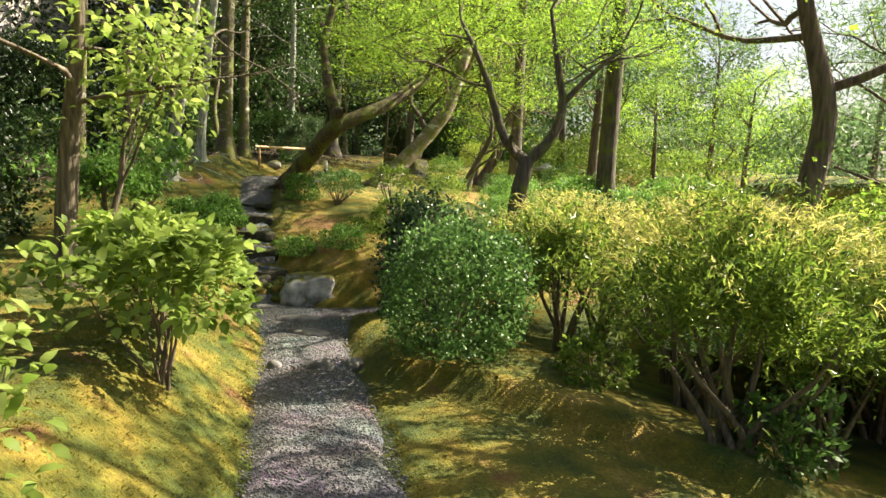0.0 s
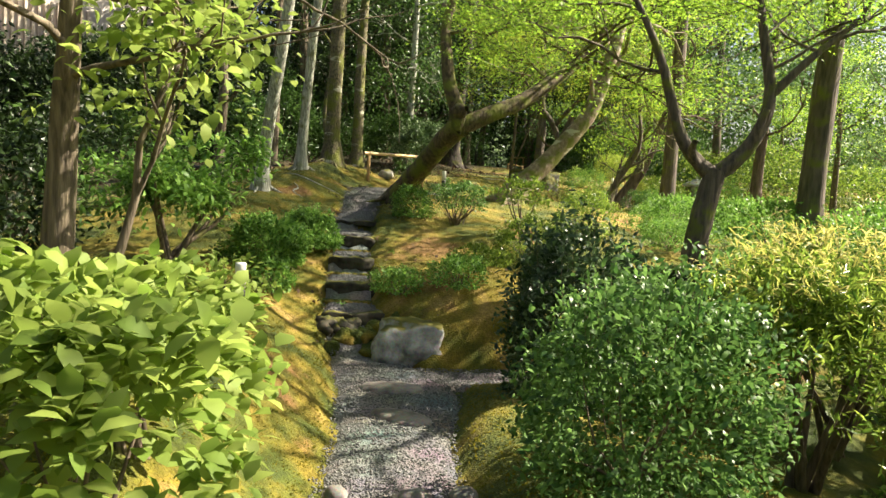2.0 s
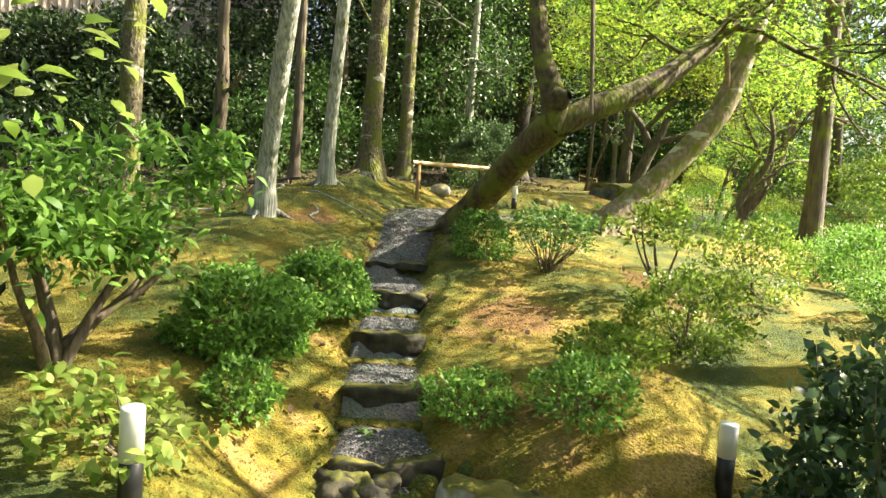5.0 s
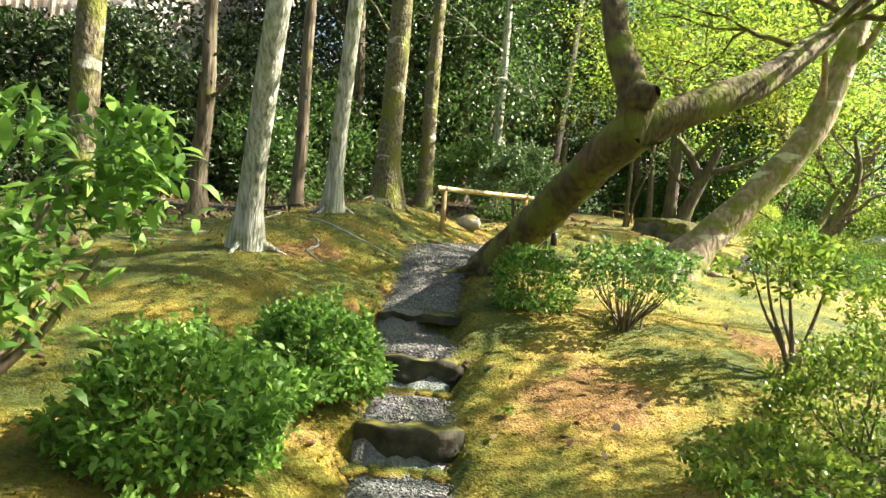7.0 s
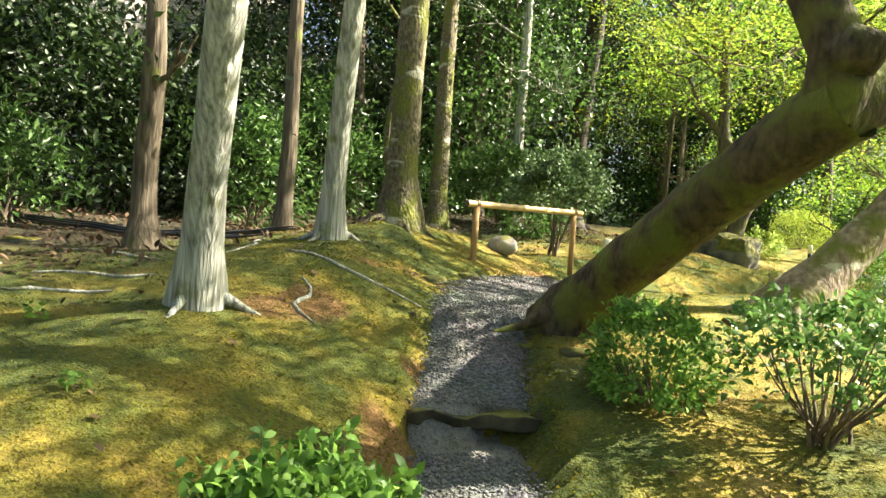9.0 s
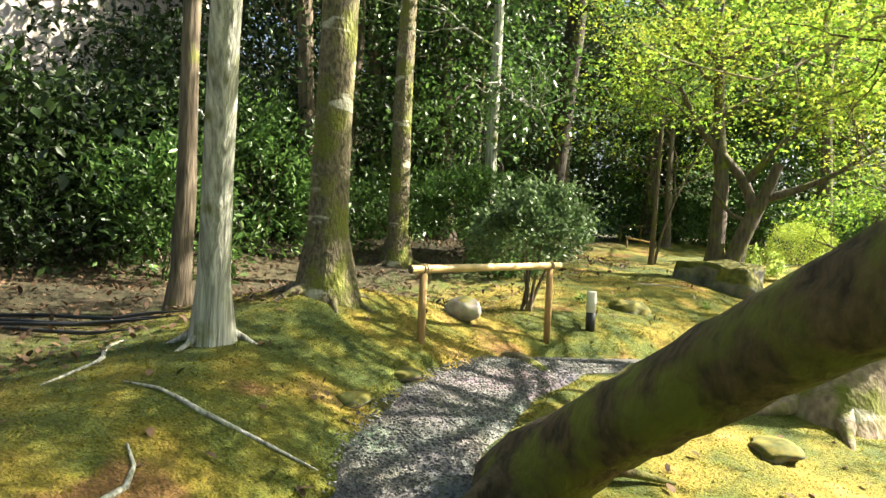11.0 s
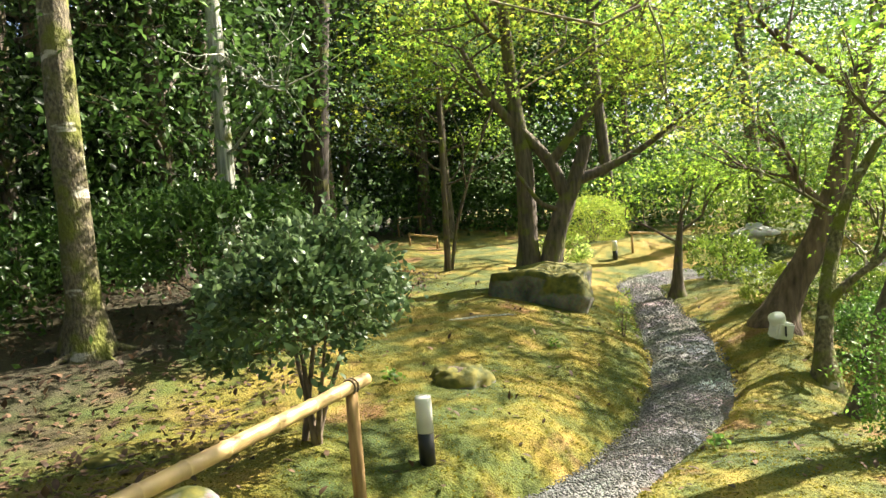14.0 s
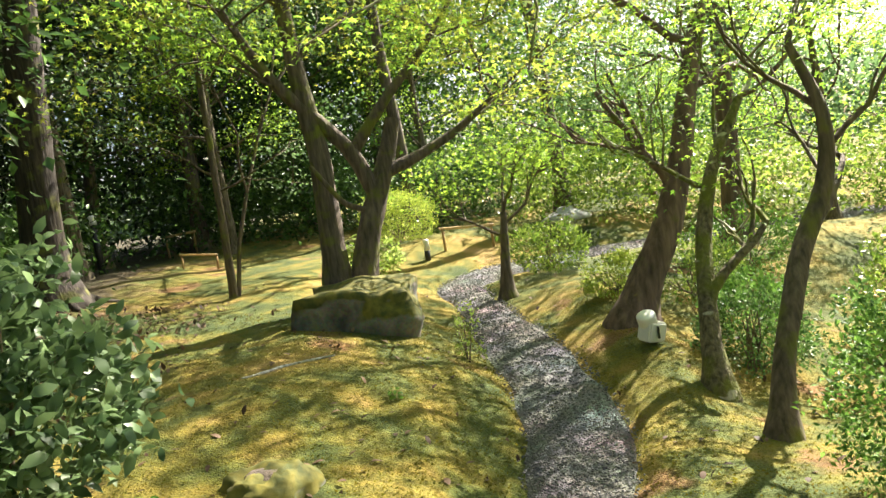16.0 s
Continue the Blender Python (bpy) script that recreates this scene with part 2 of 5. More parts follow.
WALL_PINK = plain("wall_plaster", (0.62, 0.56, 0.50), 0.9, 0.1, 3)
SLAT = plain("slat_wood", (0.50, 0.42, 0.33), 0.8, 0.2, 10)
ROOF = plain("roof_tile", (0.24, 0.24, 0.25), 0.6, 0.25, 20)
WATER, _n, _l, _b = material("water", 0.06)
_b.inputs["Base Color"].default_value = (0.035, 0.05, 0.03, 1)
_t = tex(_n, _l, "ShaderNodeTexNoise", 4.0, coords(_n), 3)
bump(_n, _l, _b, _t.outputs["Fac"], 0.1, 0.02)


# ---------------------------------------------------------------- lie of the land
V_KNOT = np.array([-400, 8.8, 9.6, 11.3, 13.0, 14.3, 16.0, 18.0, 23.0, 28.0, 60.0, 900])
Z_KNOT = np.array([0, 0, 0.06, 0.5, 0.98, 1.2, 1.38, 1.5, 1.6, 1.8, 2.4, 2.4])
# middle line of the gravel path
PATH_X = np.array([5.2, 3.05, 1.85, 0.95, -0.2, -0.75, -1.75, -2.45, -3.42, -4.05, -4.33, -4.25, -3.9, -3.48, -3.08, -2.85, -2.77, -2.79, -2.86, -3.0, -2.4, -1.0, 4.0])
PATH_Y = np.array([-2.0, 2.1, 4.4, 6.0, 8.0, 9.0, 9.75, 10.7, 12.2, 13.4, 14.6, 15.6, 16.4, 17.25, 18.3, 19.1, 19.9, 21.2, 22.7, 23.9, 24.6, 25.0, 25.4])
PATH_W = np.array([0.5, 0.45, 0.42, 0.40, 0.38, 0.50, 0.25, 0.21, 0.25, 0.28, 0.32, 0.27, 0.24, 0.21, 0.27, 0.31, 0.33, 0.32, 0.25, 0.28, 0.33, 0.36, 0.36])
# y of each riser on the path, and the level of the tread above it
RISER_Y = (9.75, 10.28, 10.82, 11.42, 12.15)
TREAD_Z = (0.37, 0.56, 0.75, 0.93, 1.08)


def path_fit(x, y):
    """Signed distance right of the path's middle, the nearest point's y, and the half width there."""
    x, y = np.asarray(x, float), np.asarray(y, float)
    best, side, ny, hw = np.full(x.shape, 1e9), np.zeros(x.shape), np.zeros(x.shape), np.zeros(x.shape)
    for i in range(len(PATH_X) - 1):
        dx, dy = PATH_X[i + 1] - PATH_X[i], PATH_Y[i + 1] - PATH_Y[i]
        t = np.clip(((x - PATH_X[i]) * dx + (y - PATH_Y[i]) * dy) / (dx * dx + dy * dy), 0, 1)
        qx, qy = PATH_X[i] + t * dx, PATH_Y[i] + t * dy
        d = np.hypot(x - qx, y - qy)
        m = d < best
        best, ny = np.where(m, d, best), np.where(m, qy, ny)
        side = np.where(m, np.sign((x - qx) * dy - (y - qy) * dx), side)
        hw = np.where(m, PATH_W[i] + t * (PATH_W[i + 1] - PATH_W[i]), hw)
    return best * side, ny, hw


def smooth(a, b, x):
    t = np.clip((x - a) / (b - a), 0, 1)
    return t * t * (3 - 2 * t)


def bare_land(x, y, l):
    v = y - 0.5 * x
    z = np.interp(v, V_KNOT, Z_KNOT)
    z = z + 0.54 * smooth(0.3, 1.3, -l) * (1 - smooth(9, 13.5, v))
    z = z + 0.22 * smooth(0.3, 1.3, -l) * smooth(11, 14, v) * (1 - smooth(18, 21, v))
    z = z + 0.28 * smooth(0.5, 2.0, -l) * smooth(19, 22, v) + 0.25 * smooth(2.5, 6, -l) * smooth(17, 21, v)
    z = z - 0.6 * smooth(1.0, 5.0, l) * (1 - smooth(8, 12, v)) - 0.9 * smooth(1.4, 6, l) * smooth(13, 17, v) - 0.9 * smooth(4, 12, l)
    z = z - 0.25 * smooth(0.5, 1.6, l) * smooth(18, 20, v) * (1 - smooth(21, 23, v))
    z = z + 0.42 * np.exp(-(((x + 0.75) / 0.7) ** 2 + ((y - 10.55) / 0.7) ** 2))
    z = z + 0.22 * np.exp(-(((x + 4.75) / 0.8) ** 2 + ((y - 13.0) / 0.9) ** 2))
    z = z + 0.2 * np.exp(-(((x + 5.6) / 0.9) ** 2 + ((y - 14.5) / 1.0) ** 2))
    # the upper path runs in a shallow hollow
    hollow = np.interp(v, (17.4, 18.3, 19.8, 20.7, 22.0, 24.2, 28.0), (0, 0.11, 0.28, 0.27, 0.19, 0.13, 0))
    z = z - hollow * smooth(-0.55 - 0.4 * smooth(19, 21, v), -0.2, l) * (1 - 0.75 * smooth(0.4, 0.9, l) * smooth(20, 21, v)) * (1 - smooth(3, 5, l))
    # mossy ledge above the lower path
    z = z + 0.17 * smooth(-0.10, 0.08, y - (7.42 - 0.29 * x)) * smooth(0.35, 0.7, l) * (1 - smooth(3.4, 4.2, x)) * (1 - smooth(8.6, 9.4, y))
    return z


def spur_fit(x, y):
    """Distance from the short gravel spur that leaves the landing below the steps, and the share run along it."""
    t = np.clip(((x + 0.80) * 1.15 + (y - 9.30) * 0.95) / (1.15 ** 2 + 0.95 ** 2), 0, 1)
    return np.hypot(x + 0.80 - 1.15 * t, y - 9.30 - 0.95 * t), t


def path_level(ny, z):
    out = np.array(z, float)
    lo = np.minimum(0.0 * ny, 0)
    stepped = (ny > 8.6) & (ny < 13.1)
    lv = lo.copy()
    for ry, tz in zip(RISER_Y, TREAD_Z):
        lv = np.where(ny > ry, tz, lv)
    lv = np.where((ny > 9.45) & (ny < RISER_Y[0]), 0.30 * (ny - 9.45) / 0.30, lv)
    rise = np.clip((ny - 12.2) / 0.9, 0, 1)
    lv = np.where(ny > 12.2, TREAD_Z[-1] * (1 - rise) + out * rise, lv)
    return np.where(stepped, lv, out)


def undulate(x, y):
    return (0.030 * np.sin(1.9 * x + 0.6 * y) * np.sin(1.3 * y - 0.8 * x) + 0.016 * np.sin(4.7 * x + 1.3) * np.sin(4.1 * y + 2.2 * x)
            + 0.008 * np.sin(11.3 * x - 2.1 * y) * np.sin(9.7 * y + 3.0 * x))


def land(x, y):
    x, y = np.asarray(x, float), np.asarray(y, float)
    l, ny, hw = path_fit(x, y)
    z = bare_land(x, y, l)
    inside = 1 - smooth(hw - 0.02, hw + 0.10, np.abs(l))
    pz = path_level(ny, bare_land(x, y, np.zeros_like(l))) - 0.05
    z = (z + undulate(x, y)) * (1 - inside) + pz * inside
    spur = (1 - smooth(0.26, 0.40, spur_fit(x, y)[0])) * (ny < 9.7)
    return z * (1 - spur) + (-0.045) * spur


def ground_z(x, y):
    return float(land(np.array([x]), np.array([y]))[0])


# ---------------------------------------------------------------- builders
def mesh_from(name, verts, faces, mat, smooth_faces=False):
    """A mesh from arrays of points and of triangles or quads."""
    verts, faces = np.asarray(verts, np.float32), np.asarray(faces, np.int32)
    me = bpy.data.meshes.new(name)
    me.vertices.add(len(verts))
    me.vertices.foreach_set("co", verts.ravel())
    k = faces.shape[1]
    me.loops.add(faces.size)
    me.loops.foreach_set("vertex_index", faces.ravel())
    me.polygons.add(len(faces))
    me.polygons.foreach_set("loop_start", np.arange(0, faces.size, k, dtype=np.int32))
    me.polygons.foreach_set("loop_total", np.full(len(faces), k, np.int32))
    me.materials.append(mat)
    me.update(calc_edges=True)
    if smooth_faces:
        me.polygons.foreach_set("use_smooth", np.ones(len(faces), bool))
    return me


def part(name, data, parent, label=""):
    ob = new(name, data)
    ob.parent = parent
    if label:
        ob["label"] = label
    return ob


def thing(name, x, y, z, label, category, group=""):
    e = new(name)
    e.empty_display_size = 0.1
    e.location = (x, y, z)
    return tagged(e, label, category, group)


class Tubes:
    """Collects round limbs into one quad mesh."""

    def __init__(self):
        self.v, self.f, self.n = [], [], 0

    def add(self, pts, radii, sides=7, rough=0.0, rng=None):
        pts = np.asarray(pts, float)
        tan = np.gradient(pts, axis=0)
        tan /= np.linalg.norm(tan, axis=1)[:, None] + 1e-9
        ref = np.array([0.31, 0.95, 0.05])
        a = np.cross(tan, ref)
        a /= np.linalg.norm(a, axis=1)[:, None] + 1e-9
        b = np.cross(tan, a)
        th = np.linspace(0, 2 * np.pi, sides, endpoint=False)
        r = np.asarray(radii, float)[:, None] * np.ones(sides)
        if rough and rng is not None:
            r = r * (1 + rough * rng.standard_normal(r.shape))
        ring = pts[:, None, :] + r[..., None] * (a[:, None, :] * np.cos(th)[None, :, None] + b[:, None, :] * np.sin(th)[None, :, None])
        k = len(pts)
        self.v.append(ring.reshape(-1, 3))
        i = np.arange(k - 1)[:, None] * sides + np.arange(sides)[None, :]
        j = np.arange(k - 1)[:, None] * sides + (np.arange(sides)[None, :] + 1) % sides
        self.f.append(np.stack([i, j, j + sides, i + sides], -1).reshape(-1, 4) + self.n)
        self.n += k * sides

    def mesh(self, name, mat):
        return mesh_from(name, np.concatenate(self.v), np.concatenate(self.f), mat, True)


def curve(points, k=14):
    """A smooth line through a few points, with their fourth value (radius)."""
    p = np.asarray(points, float)
    d = np.r_[0, np.cumsum(np.linalg.norm(np.diff(p[:, :3], axis=0), axis=1))]
    t = np.linspace(0, d[-1], k)
    out = np.stack([np.interp(t, d, p[:, c]) for c in range(p.shape[1])], 1)
    for _ in range(2):
        out[1:-1] = 0.25 * out[:-2] + 0.5 * out[1:-1] + 0.25 * out[2:]
    return out


def leaf_arrays(pos, out, size, rng, width=0.45, droop=0.2, flat=0.5, fold=0.12, fine=True, lobes=False):
    """Folded pointed leaves at pos, turned roughly along out: six points each, or four for far ones; or five-lobed maple leaves."""
    n = len(pos)
    d = out + 0.7 * rng.standard_normal((n, 3))
    d[:, 2] -= droop
    d /= np.linalg.norm(d, axis=1)[:, None] + 1e-9
    up = np.array([0, 0, 1.0]) * flat + (1 - flat) * rng.standard_normal((n, 3))
    s = np.cross(d, up)
    s /= np.linalg.norm(s, axis=1)[:, None] + 1e-9
    nn = np.cross(s, d)
    L = (np.asarray(size) * (0.7 + 0.6 * rng.random(n)))[:, None]
    side, lift = s * L * width * 0.5, nn * L * fold
    if lobes:
        ang = np.radians([-112, -82, -56, -28, 0, 28, 56, 82, 112])
        ray = np.array([0.5, 0.24, 0.82, 0.32, 1.0, 0.32, 0.82, 0.24, 0.5])
        c0 = pos + d * L * 0.25
        dip = np.array([1.0, 0, 1.2, 0, 1.4, 0, 1.2, 0, 1.0]) * -0.10
        w = s * L * width
        rim = [c0 + (d * L * math.cos(a) + w * math.sin(a)) * k * 0.75 + nn * L * q for a, k, q in zip(ang, ray, dip)]
        v = np.stack([c0] + rim, 1)
        tri = np.array([[0, i, i + 1] for i in range(1, 9)])
    elif fine:
        m1, m2 = pos + d * L * 0.28, pos + d * L * 0.62
        v = np.stack([pos, m1 + side * 0.85 + lift, m1 - side * 0.85 + lift, m2 + side * 0.9 + lift * 0.7, m2 - side * 0.9 + lift * 0.7, pos + d * L - lift * 0.8], 1)
        tri = np.array([[0, 1, 2], [1, 3, 2], [2, 3, 4], [4, 3, 5]])
    else:
        mid = pos + d * L * 0.45
        v = np.stack([pos, mid + side + lift, pos + d * L, mid - side + lift], 1)
        tri = np.array([[0, 1, 2], [0, 2, 3]])
    f = (np.arange(n)[:, None, None] * v.shape[1] + tri[None]).reshape(-1, 3)
    return v.reshape(-1, 3), f


def leaf_mesh(name, pos, out, size, mat, rng, **kw):
    v, f = leaf_arrays(np.asarray(pos), np.asarray(out), size, rng, **kw)
    return mesh_from(name, v, f, mat)


def unit(rng, n):
    d = rng.standard_normal((n, 3))
    return d / np.linalg.norm(d, axis=1)[:, None]


def lumpy(d, seed, amp):
    """An uneven outline for a crown, by direction."""
    k = np.random.default_rng(seed)
    w = k.standard_normal((7, 3)) * 2.6
    ph = k.random(7) * 6.28
    return 1 + amp * np.sin(d @ w.T + ph).sum(1) / 3.0


def shrub(name, x, y, r, height, leaf, n, mat, label, seed, lift=0.0, stems=9, droop=0.1, width=0.45, amp=0.14, category="shrub", group="",
          sprigs=0, inner=0.55, stem_r=0.008, z=None, flat=0.5, clump=0.5, fine=True):
    """A bush: stems from one base and a crown of single leaves, uneven and with gaps."""
    rng = np.random.default_rng(seed)
    gz = ground_z(x, y) if z is None else z
    t = thing(name, x, y, gz, label, category, group)
    dome = lift == 0
    rz = height * 0.66 if dome else (height - lift) / 2
    c = np.array([0, 0, height * 0.34 if dome else lift + rz])
    d = unit(rng, n)
    if not dome:
        d[:, 2] = np.where(d[:, 2] < -0.55, -d[:, 2], d[:, 2])
    rad = (inner + (1 - inner) * rng.random(n) ** 0.45) * lumpy(d, seed, amp)
    fill = rng.random(n) < 0.2
    rad = np.where(fill, rad * rng.random(n) ** 0.5, rad)
    keep = rng.random(n) < np.clip(0.65 + 0.7 * np.sin(d @ rng.standard_normal((3, 3)) * 5).sum(1) * 0.4 + 0.4 * (rad > 0.85), 0.35, 1)
    d, rad = d[keep], rad[keep]
    pos = c + d * rad[:, None] * np.array([r, r, rz])
    nc = max(24, n // 110)
    cd = unit(rng, nc)
    cd[:, 2] = np.where(cd[:, 2] < -0.35, -cd[:, 2], cd[:, 2])
    cc = c + cd * (0.78 + 0.3 * rng.random(nc))[:, None] * lumpy(cd, seed, amp * 1.3)[:, None] * np.array([r, r, rz])
    pick = rng.integers(0, nc, len(pos))
    puff = cc[pick] + rng.standard_normal(pos.shape) * np.array([r, r, rz]) * 0.10
    pos = np.where((rng.random(len(pos)) < clump)[:, None], puff, pos)
    low = pos[:, 2] < 0.03
    pos[low, 2] = 0.03 + 0.3 * height * rng.random(low.sum()) ** 2
    part("crown", leaf_mesh("crown", pos, d + np.array([0, 0, 0.3]), np.full(len(pos), leaf), mat, rng, droop=droop, width=width, flat=flat, fine=fine), t)
    tb = Tubes()
    for i in range(stems):
        e = unit(rng, 1)[0]
        e[2] = abs(e[2])
        tip = c + e * np.array([r, r, rz]) * (0.6 if dome else 0.8)
        root = np.array([0.07 * r * rng.standard_normal(), 0.07 * r * rng.standard_normal(), -0.04])
        k = root * 0.4 + tip * 0.6 - np.array([0, 0, 0.1 * height]) + 0.05 * rng.standard_normal(3) * r
        m = root * 0.75 + np.array([tip[0] * 0.2, tip[1] * 0.2, max(lift, 0.25 * height) * 0.8])
        q = curve([(*root, stem_r * 1.6), (*m, stem_r * 1.2), (*k, stem_r * 0.8), (*tip, stem_r * 0.3)], 8)
        tb.add(q[:, :3], q[:, 3], 5)
    part("stemwork", tb.mesh("stemwork", TWIG), t)["kind"] = "stuff"
    if sprigs:
        tb, P, O = Tubes(), [], []
        for i in range(sprigs):
            a, q = rng.random() * 6.28, rng.random() ** 0.5 * 0.75
            s = np.array([math.cos(a) * q * r, math.sin(a) * q * r, c[2] + rz * math.sqrt(1 - q * q) * 0.85])
            e = s + np.array([0.25 * math.cos(a) * q, 0.25 * math.sin(a) * q, 1]) * (0.12 + 0.16 * rng.random()) * min(1, height)
            tb.add(np.linspace(s, e, 4), [0.003, 0.0025, 0.002, 0.001], 4)
            for u in np.linspace(0, 1, 9):
                for _ in range(2):
                    P.append(s + (e - s) * u), O.append(unit(rng, 1)[0] + np.array([0, 0, 0.4]))
        sp = part("young_growth", leaf_mesh("young_growth", P, O, np.full(len(P), leaf), mat, rng, droop=0, width=width), t, "upright young shoots")
        sp["kind"] = "stuff"
        part("shoot_stemwork", tb.mesh("shoot_stemwork", TWIG), sp)["kind"] = "stuff"
    return t


def limbs(tb, tips, rng, p, d, length, rad, depth, spread=0.7, rise=0.12, fork=3):
    """Grow a limb with side branches; the ends go into tips."""
    k = 5
    pts = [np.array(p, float)]
    d = np.array(d, float)
    for _ in range(k):
        d = d + 0.22 * rng.standard_normal(3) + np.array([0, 0, rise])
        d /= np.linalg.norm(d)
        pts.append(pts[-1] + d * length / k)
    tb.add(pts, np.linspace(rad, rad * 0.45, k + 1), 6 if rad > 0.03 else 4)
    tips.append((pts[-1], d))
    if depth:
        for _ in range(fork):
            i = rng.integers(2, k + 1)
            e = d + spread * rng.standard_normal(3) * np.array([1, 1, 0.55])
            e /= np.linalg.norm(e)
            limbs(tb, tips, rng, pts[i], e, length * (0.55 + 0.25 * rng.random()), rad * 0.5, depth - 1, spread, rise, fork)


def sprays(tips, per, rng, wide, thick):
    """Leaf places in flat sprays round the branch ends."""
    c = np.array([t[0] for t in tips])
    o = np.array([t[1] for t in tips])
    i = np.repeat(np.arange(len(c)), per)
    off = rng.standard_normal((len(i), 3)) * np.array([wide, wide, thick])
    back = rng.random(len(i))[:, None] * 0.5 * wide * 2
    return c[i] + off - o[i] * back, o[i] * 0.3 + off / (wide + 1e-6) * 0.6


def tree(name, x, y, trunk, boughs, bark, leaf_mat, label, seed, leaf=0.05, per=30, wide=0.3, thick=0.08, depth=2, fork=3, rise=0.1,
         droop=0.25, width=0.6, sides=12, z=None, flare=1.5, flat=0.6, category="tree", group="", roots=0, min_z=None, fine=False, clear=0.0, lobes=False):
    """A tree: trunk of points (dx, dy, dz, radius), boughs (start share of trunk or points, direction, length, radius), crown of single leaves."""
    rng = np.random.default_rng(seed)
    gz = ground_z(x, y) if z is None else z
    t = thing(name, x, y, gz, label, category, group)
    q = curve(trunk, 22)
    tb = Tubes()
    foot = q.copy()
    rr = foot[:, 3] * (1 + (flare - 1) * np.exp(-np.maximum(foot[:, 2], 0) / 0.12))
    tb.add(np.vstack([foot[0, :3] - [0, 0, 0.15], foot[:, :3]]), np.r_[rr[0] * 1.15, rr], sides, 0.035, rng)
    for i in range(roots):
        a = 6.28 * i / roots + rng.random()
        L = (1.2 + 0.7 * rng.random()) * trunk[0][3] * 2
        e = [np.array([math.cos(a) * s, math.sin(a) * s, 0]) for s in (trunk[0][3] * 0.8, L * 0.6, L)]
        zs = [0.05, ground_z(x + e[1][0], y + e[1][1]) - gz + 0.015, ground_z(x + e[2][0], y + e[2][1]) - gz - 0.03]
        tb.add([np.array([p[0], p[1], h]) for p, h in zip(e, zs)], [trunk[0][3] * 0.4, trunk[0][3] * 0.16, 0.008], 6)
    part("trunk", tb.mesh("trunk", bark), t)
    lt, tips = Tubes(), []
    for at, d, L, r in boughs:
        if isinstance(at, (int, float)):
            p = q[min(len(q) - 1, int(at * (len(q) - 1))), :3]
        else:
            p = np.array(at)
        d = np.array(d, float)
        limbs(lt, tips, rng, p, d / np.linalg.norm(d), L, r, depth, rise=rise, fork=fork)
    if boughs:
        part("branchwork", lt.mesh("branchwork", bark), t)["kind"] = "stuff"
        pos, out = sprays(tips, per, rng, wide, thick)
        if min_z is not None:
            k = pos[:, 2] > min_z + 0.25 * rng.standard_normal(len(pos))
            pos, out = pos[k], out[k]
        if clear:
            k = np.abs(path_fit(pos[:, 0] + x, pos[:, 1] + y)[0]) > clear
            pos, out = pos[k], out[k]
        if len(pos):
            part("crown", leaf_mesh("crown", pos, out, np.full(len(pos), leaf), leaf_mat, rng, droop=droop, width=width, flat=flat, fine=fine, lobes=lobes), t)
    return t


def blob_mesh(name, rx, ry, rz, mat, seed, sub=3, amp=0.16, square=0.0):
    """A boulder: an uneven rounded mass, a little squared."""
    bm = bmesh.new()
    bmesh.ops.create_icosphere(bm, subdivisions=sub, radius=1)
    off = Vector((seed * 3.7, seed * 1.3, seed * 2.1))
    for v in bm.verts:
        c = v.co.copy()
        if square:
            m = max(abs(c.x), abs(c.y), abs(c.z))
            c = c.lerp(c / m * 0.85, square)
        k = 1 + amp * noise.noise(c * 1.4 + off) + 0.4 * amp * noise.noise(c * 3.6 + off) + 0.12 * amp * noise.noise(c * 9 + off)
        v.co = Vector((c.x * rx, c.y * ry, c.z * rz)) * k
    me = bpy.data.meshes.new(name)
    bm.to_mesh(me)
    bm.free()
    me.materials.append(mat)
    me.polygons.foreach_set("use_smooth", np.ones(len(me.polygons), bool))
    return me


def rock(name, x, y, rx, ry, rz, mat, label, seed, sink=0.3, turn=0, square=0.0, amp=0.16, category="rock", group="", sub=3, z=None):
    ob = new(name, blob_mesh(name, rx, ry, rz, mat, seed, sub, amp, square))
    ob.location = (x, y, (ground_z(x, y) if z is None else z) + rz * (1 - 2 * sink))
    ob.rotation_euler = (0, 0, radians(turn))
    return tagged(ob, label, category, group)


def lathe(name, profile, mat, sides=20):
    """A turned body from (radius, height) pairs."""
    p = np.array(profile, float)
    th = np.linspace(0, 2 * np.pi, sides, endpoint=False)
    v = np.stack([p[:, None, 0] * np.cos(th), p[:, None, 0] * np.sin(th), p[:, None, 1] * np.ones(sides)], -1).reshape(-1, 3)
    k = len(p)
    i = np.arange(k - 1)[:, None] * sides + np.arange(sides)[None, :]
    j = np.arange(k - 1)[:, None] * sides + (np.arange(sides)[None, :] + 1) % sides
    return mesh_from(name, v, np.stack([i, j, j + sides, i + sides], -1).reshape(-1, 4), mat, False)


def box_mesh(name, sx, sy, sz, mat, bevel=0.01):
    bm = bmesh.new()
    bmesh.ops.create_cube(bm, size=1, matrix=Matrix.Diagonal((sx, sy, sz, 1)))
    if bevel:
        bmesh.ops.bevel(bm, geom=bm.edges[:], offset=bevel, segments=2, affect="EDGES")
    me = bpy.data.meshes.new(name)
    bm.to_mesh(me)
    bm.free()
    me.materials.append(mat)
    return me


# ---------------------------------------------------------------- ground, path, water
def spaced(a, b, fine, far, n):
    """Grid lines: even between a and b, widening out to the horizon."""
    inner = np.arange(a, b + fine / 2, fine)
    grow = np.geomspace(fine * 2, far, n)
    return np.r_[(a - grow)[::-1], inner, b + grow]


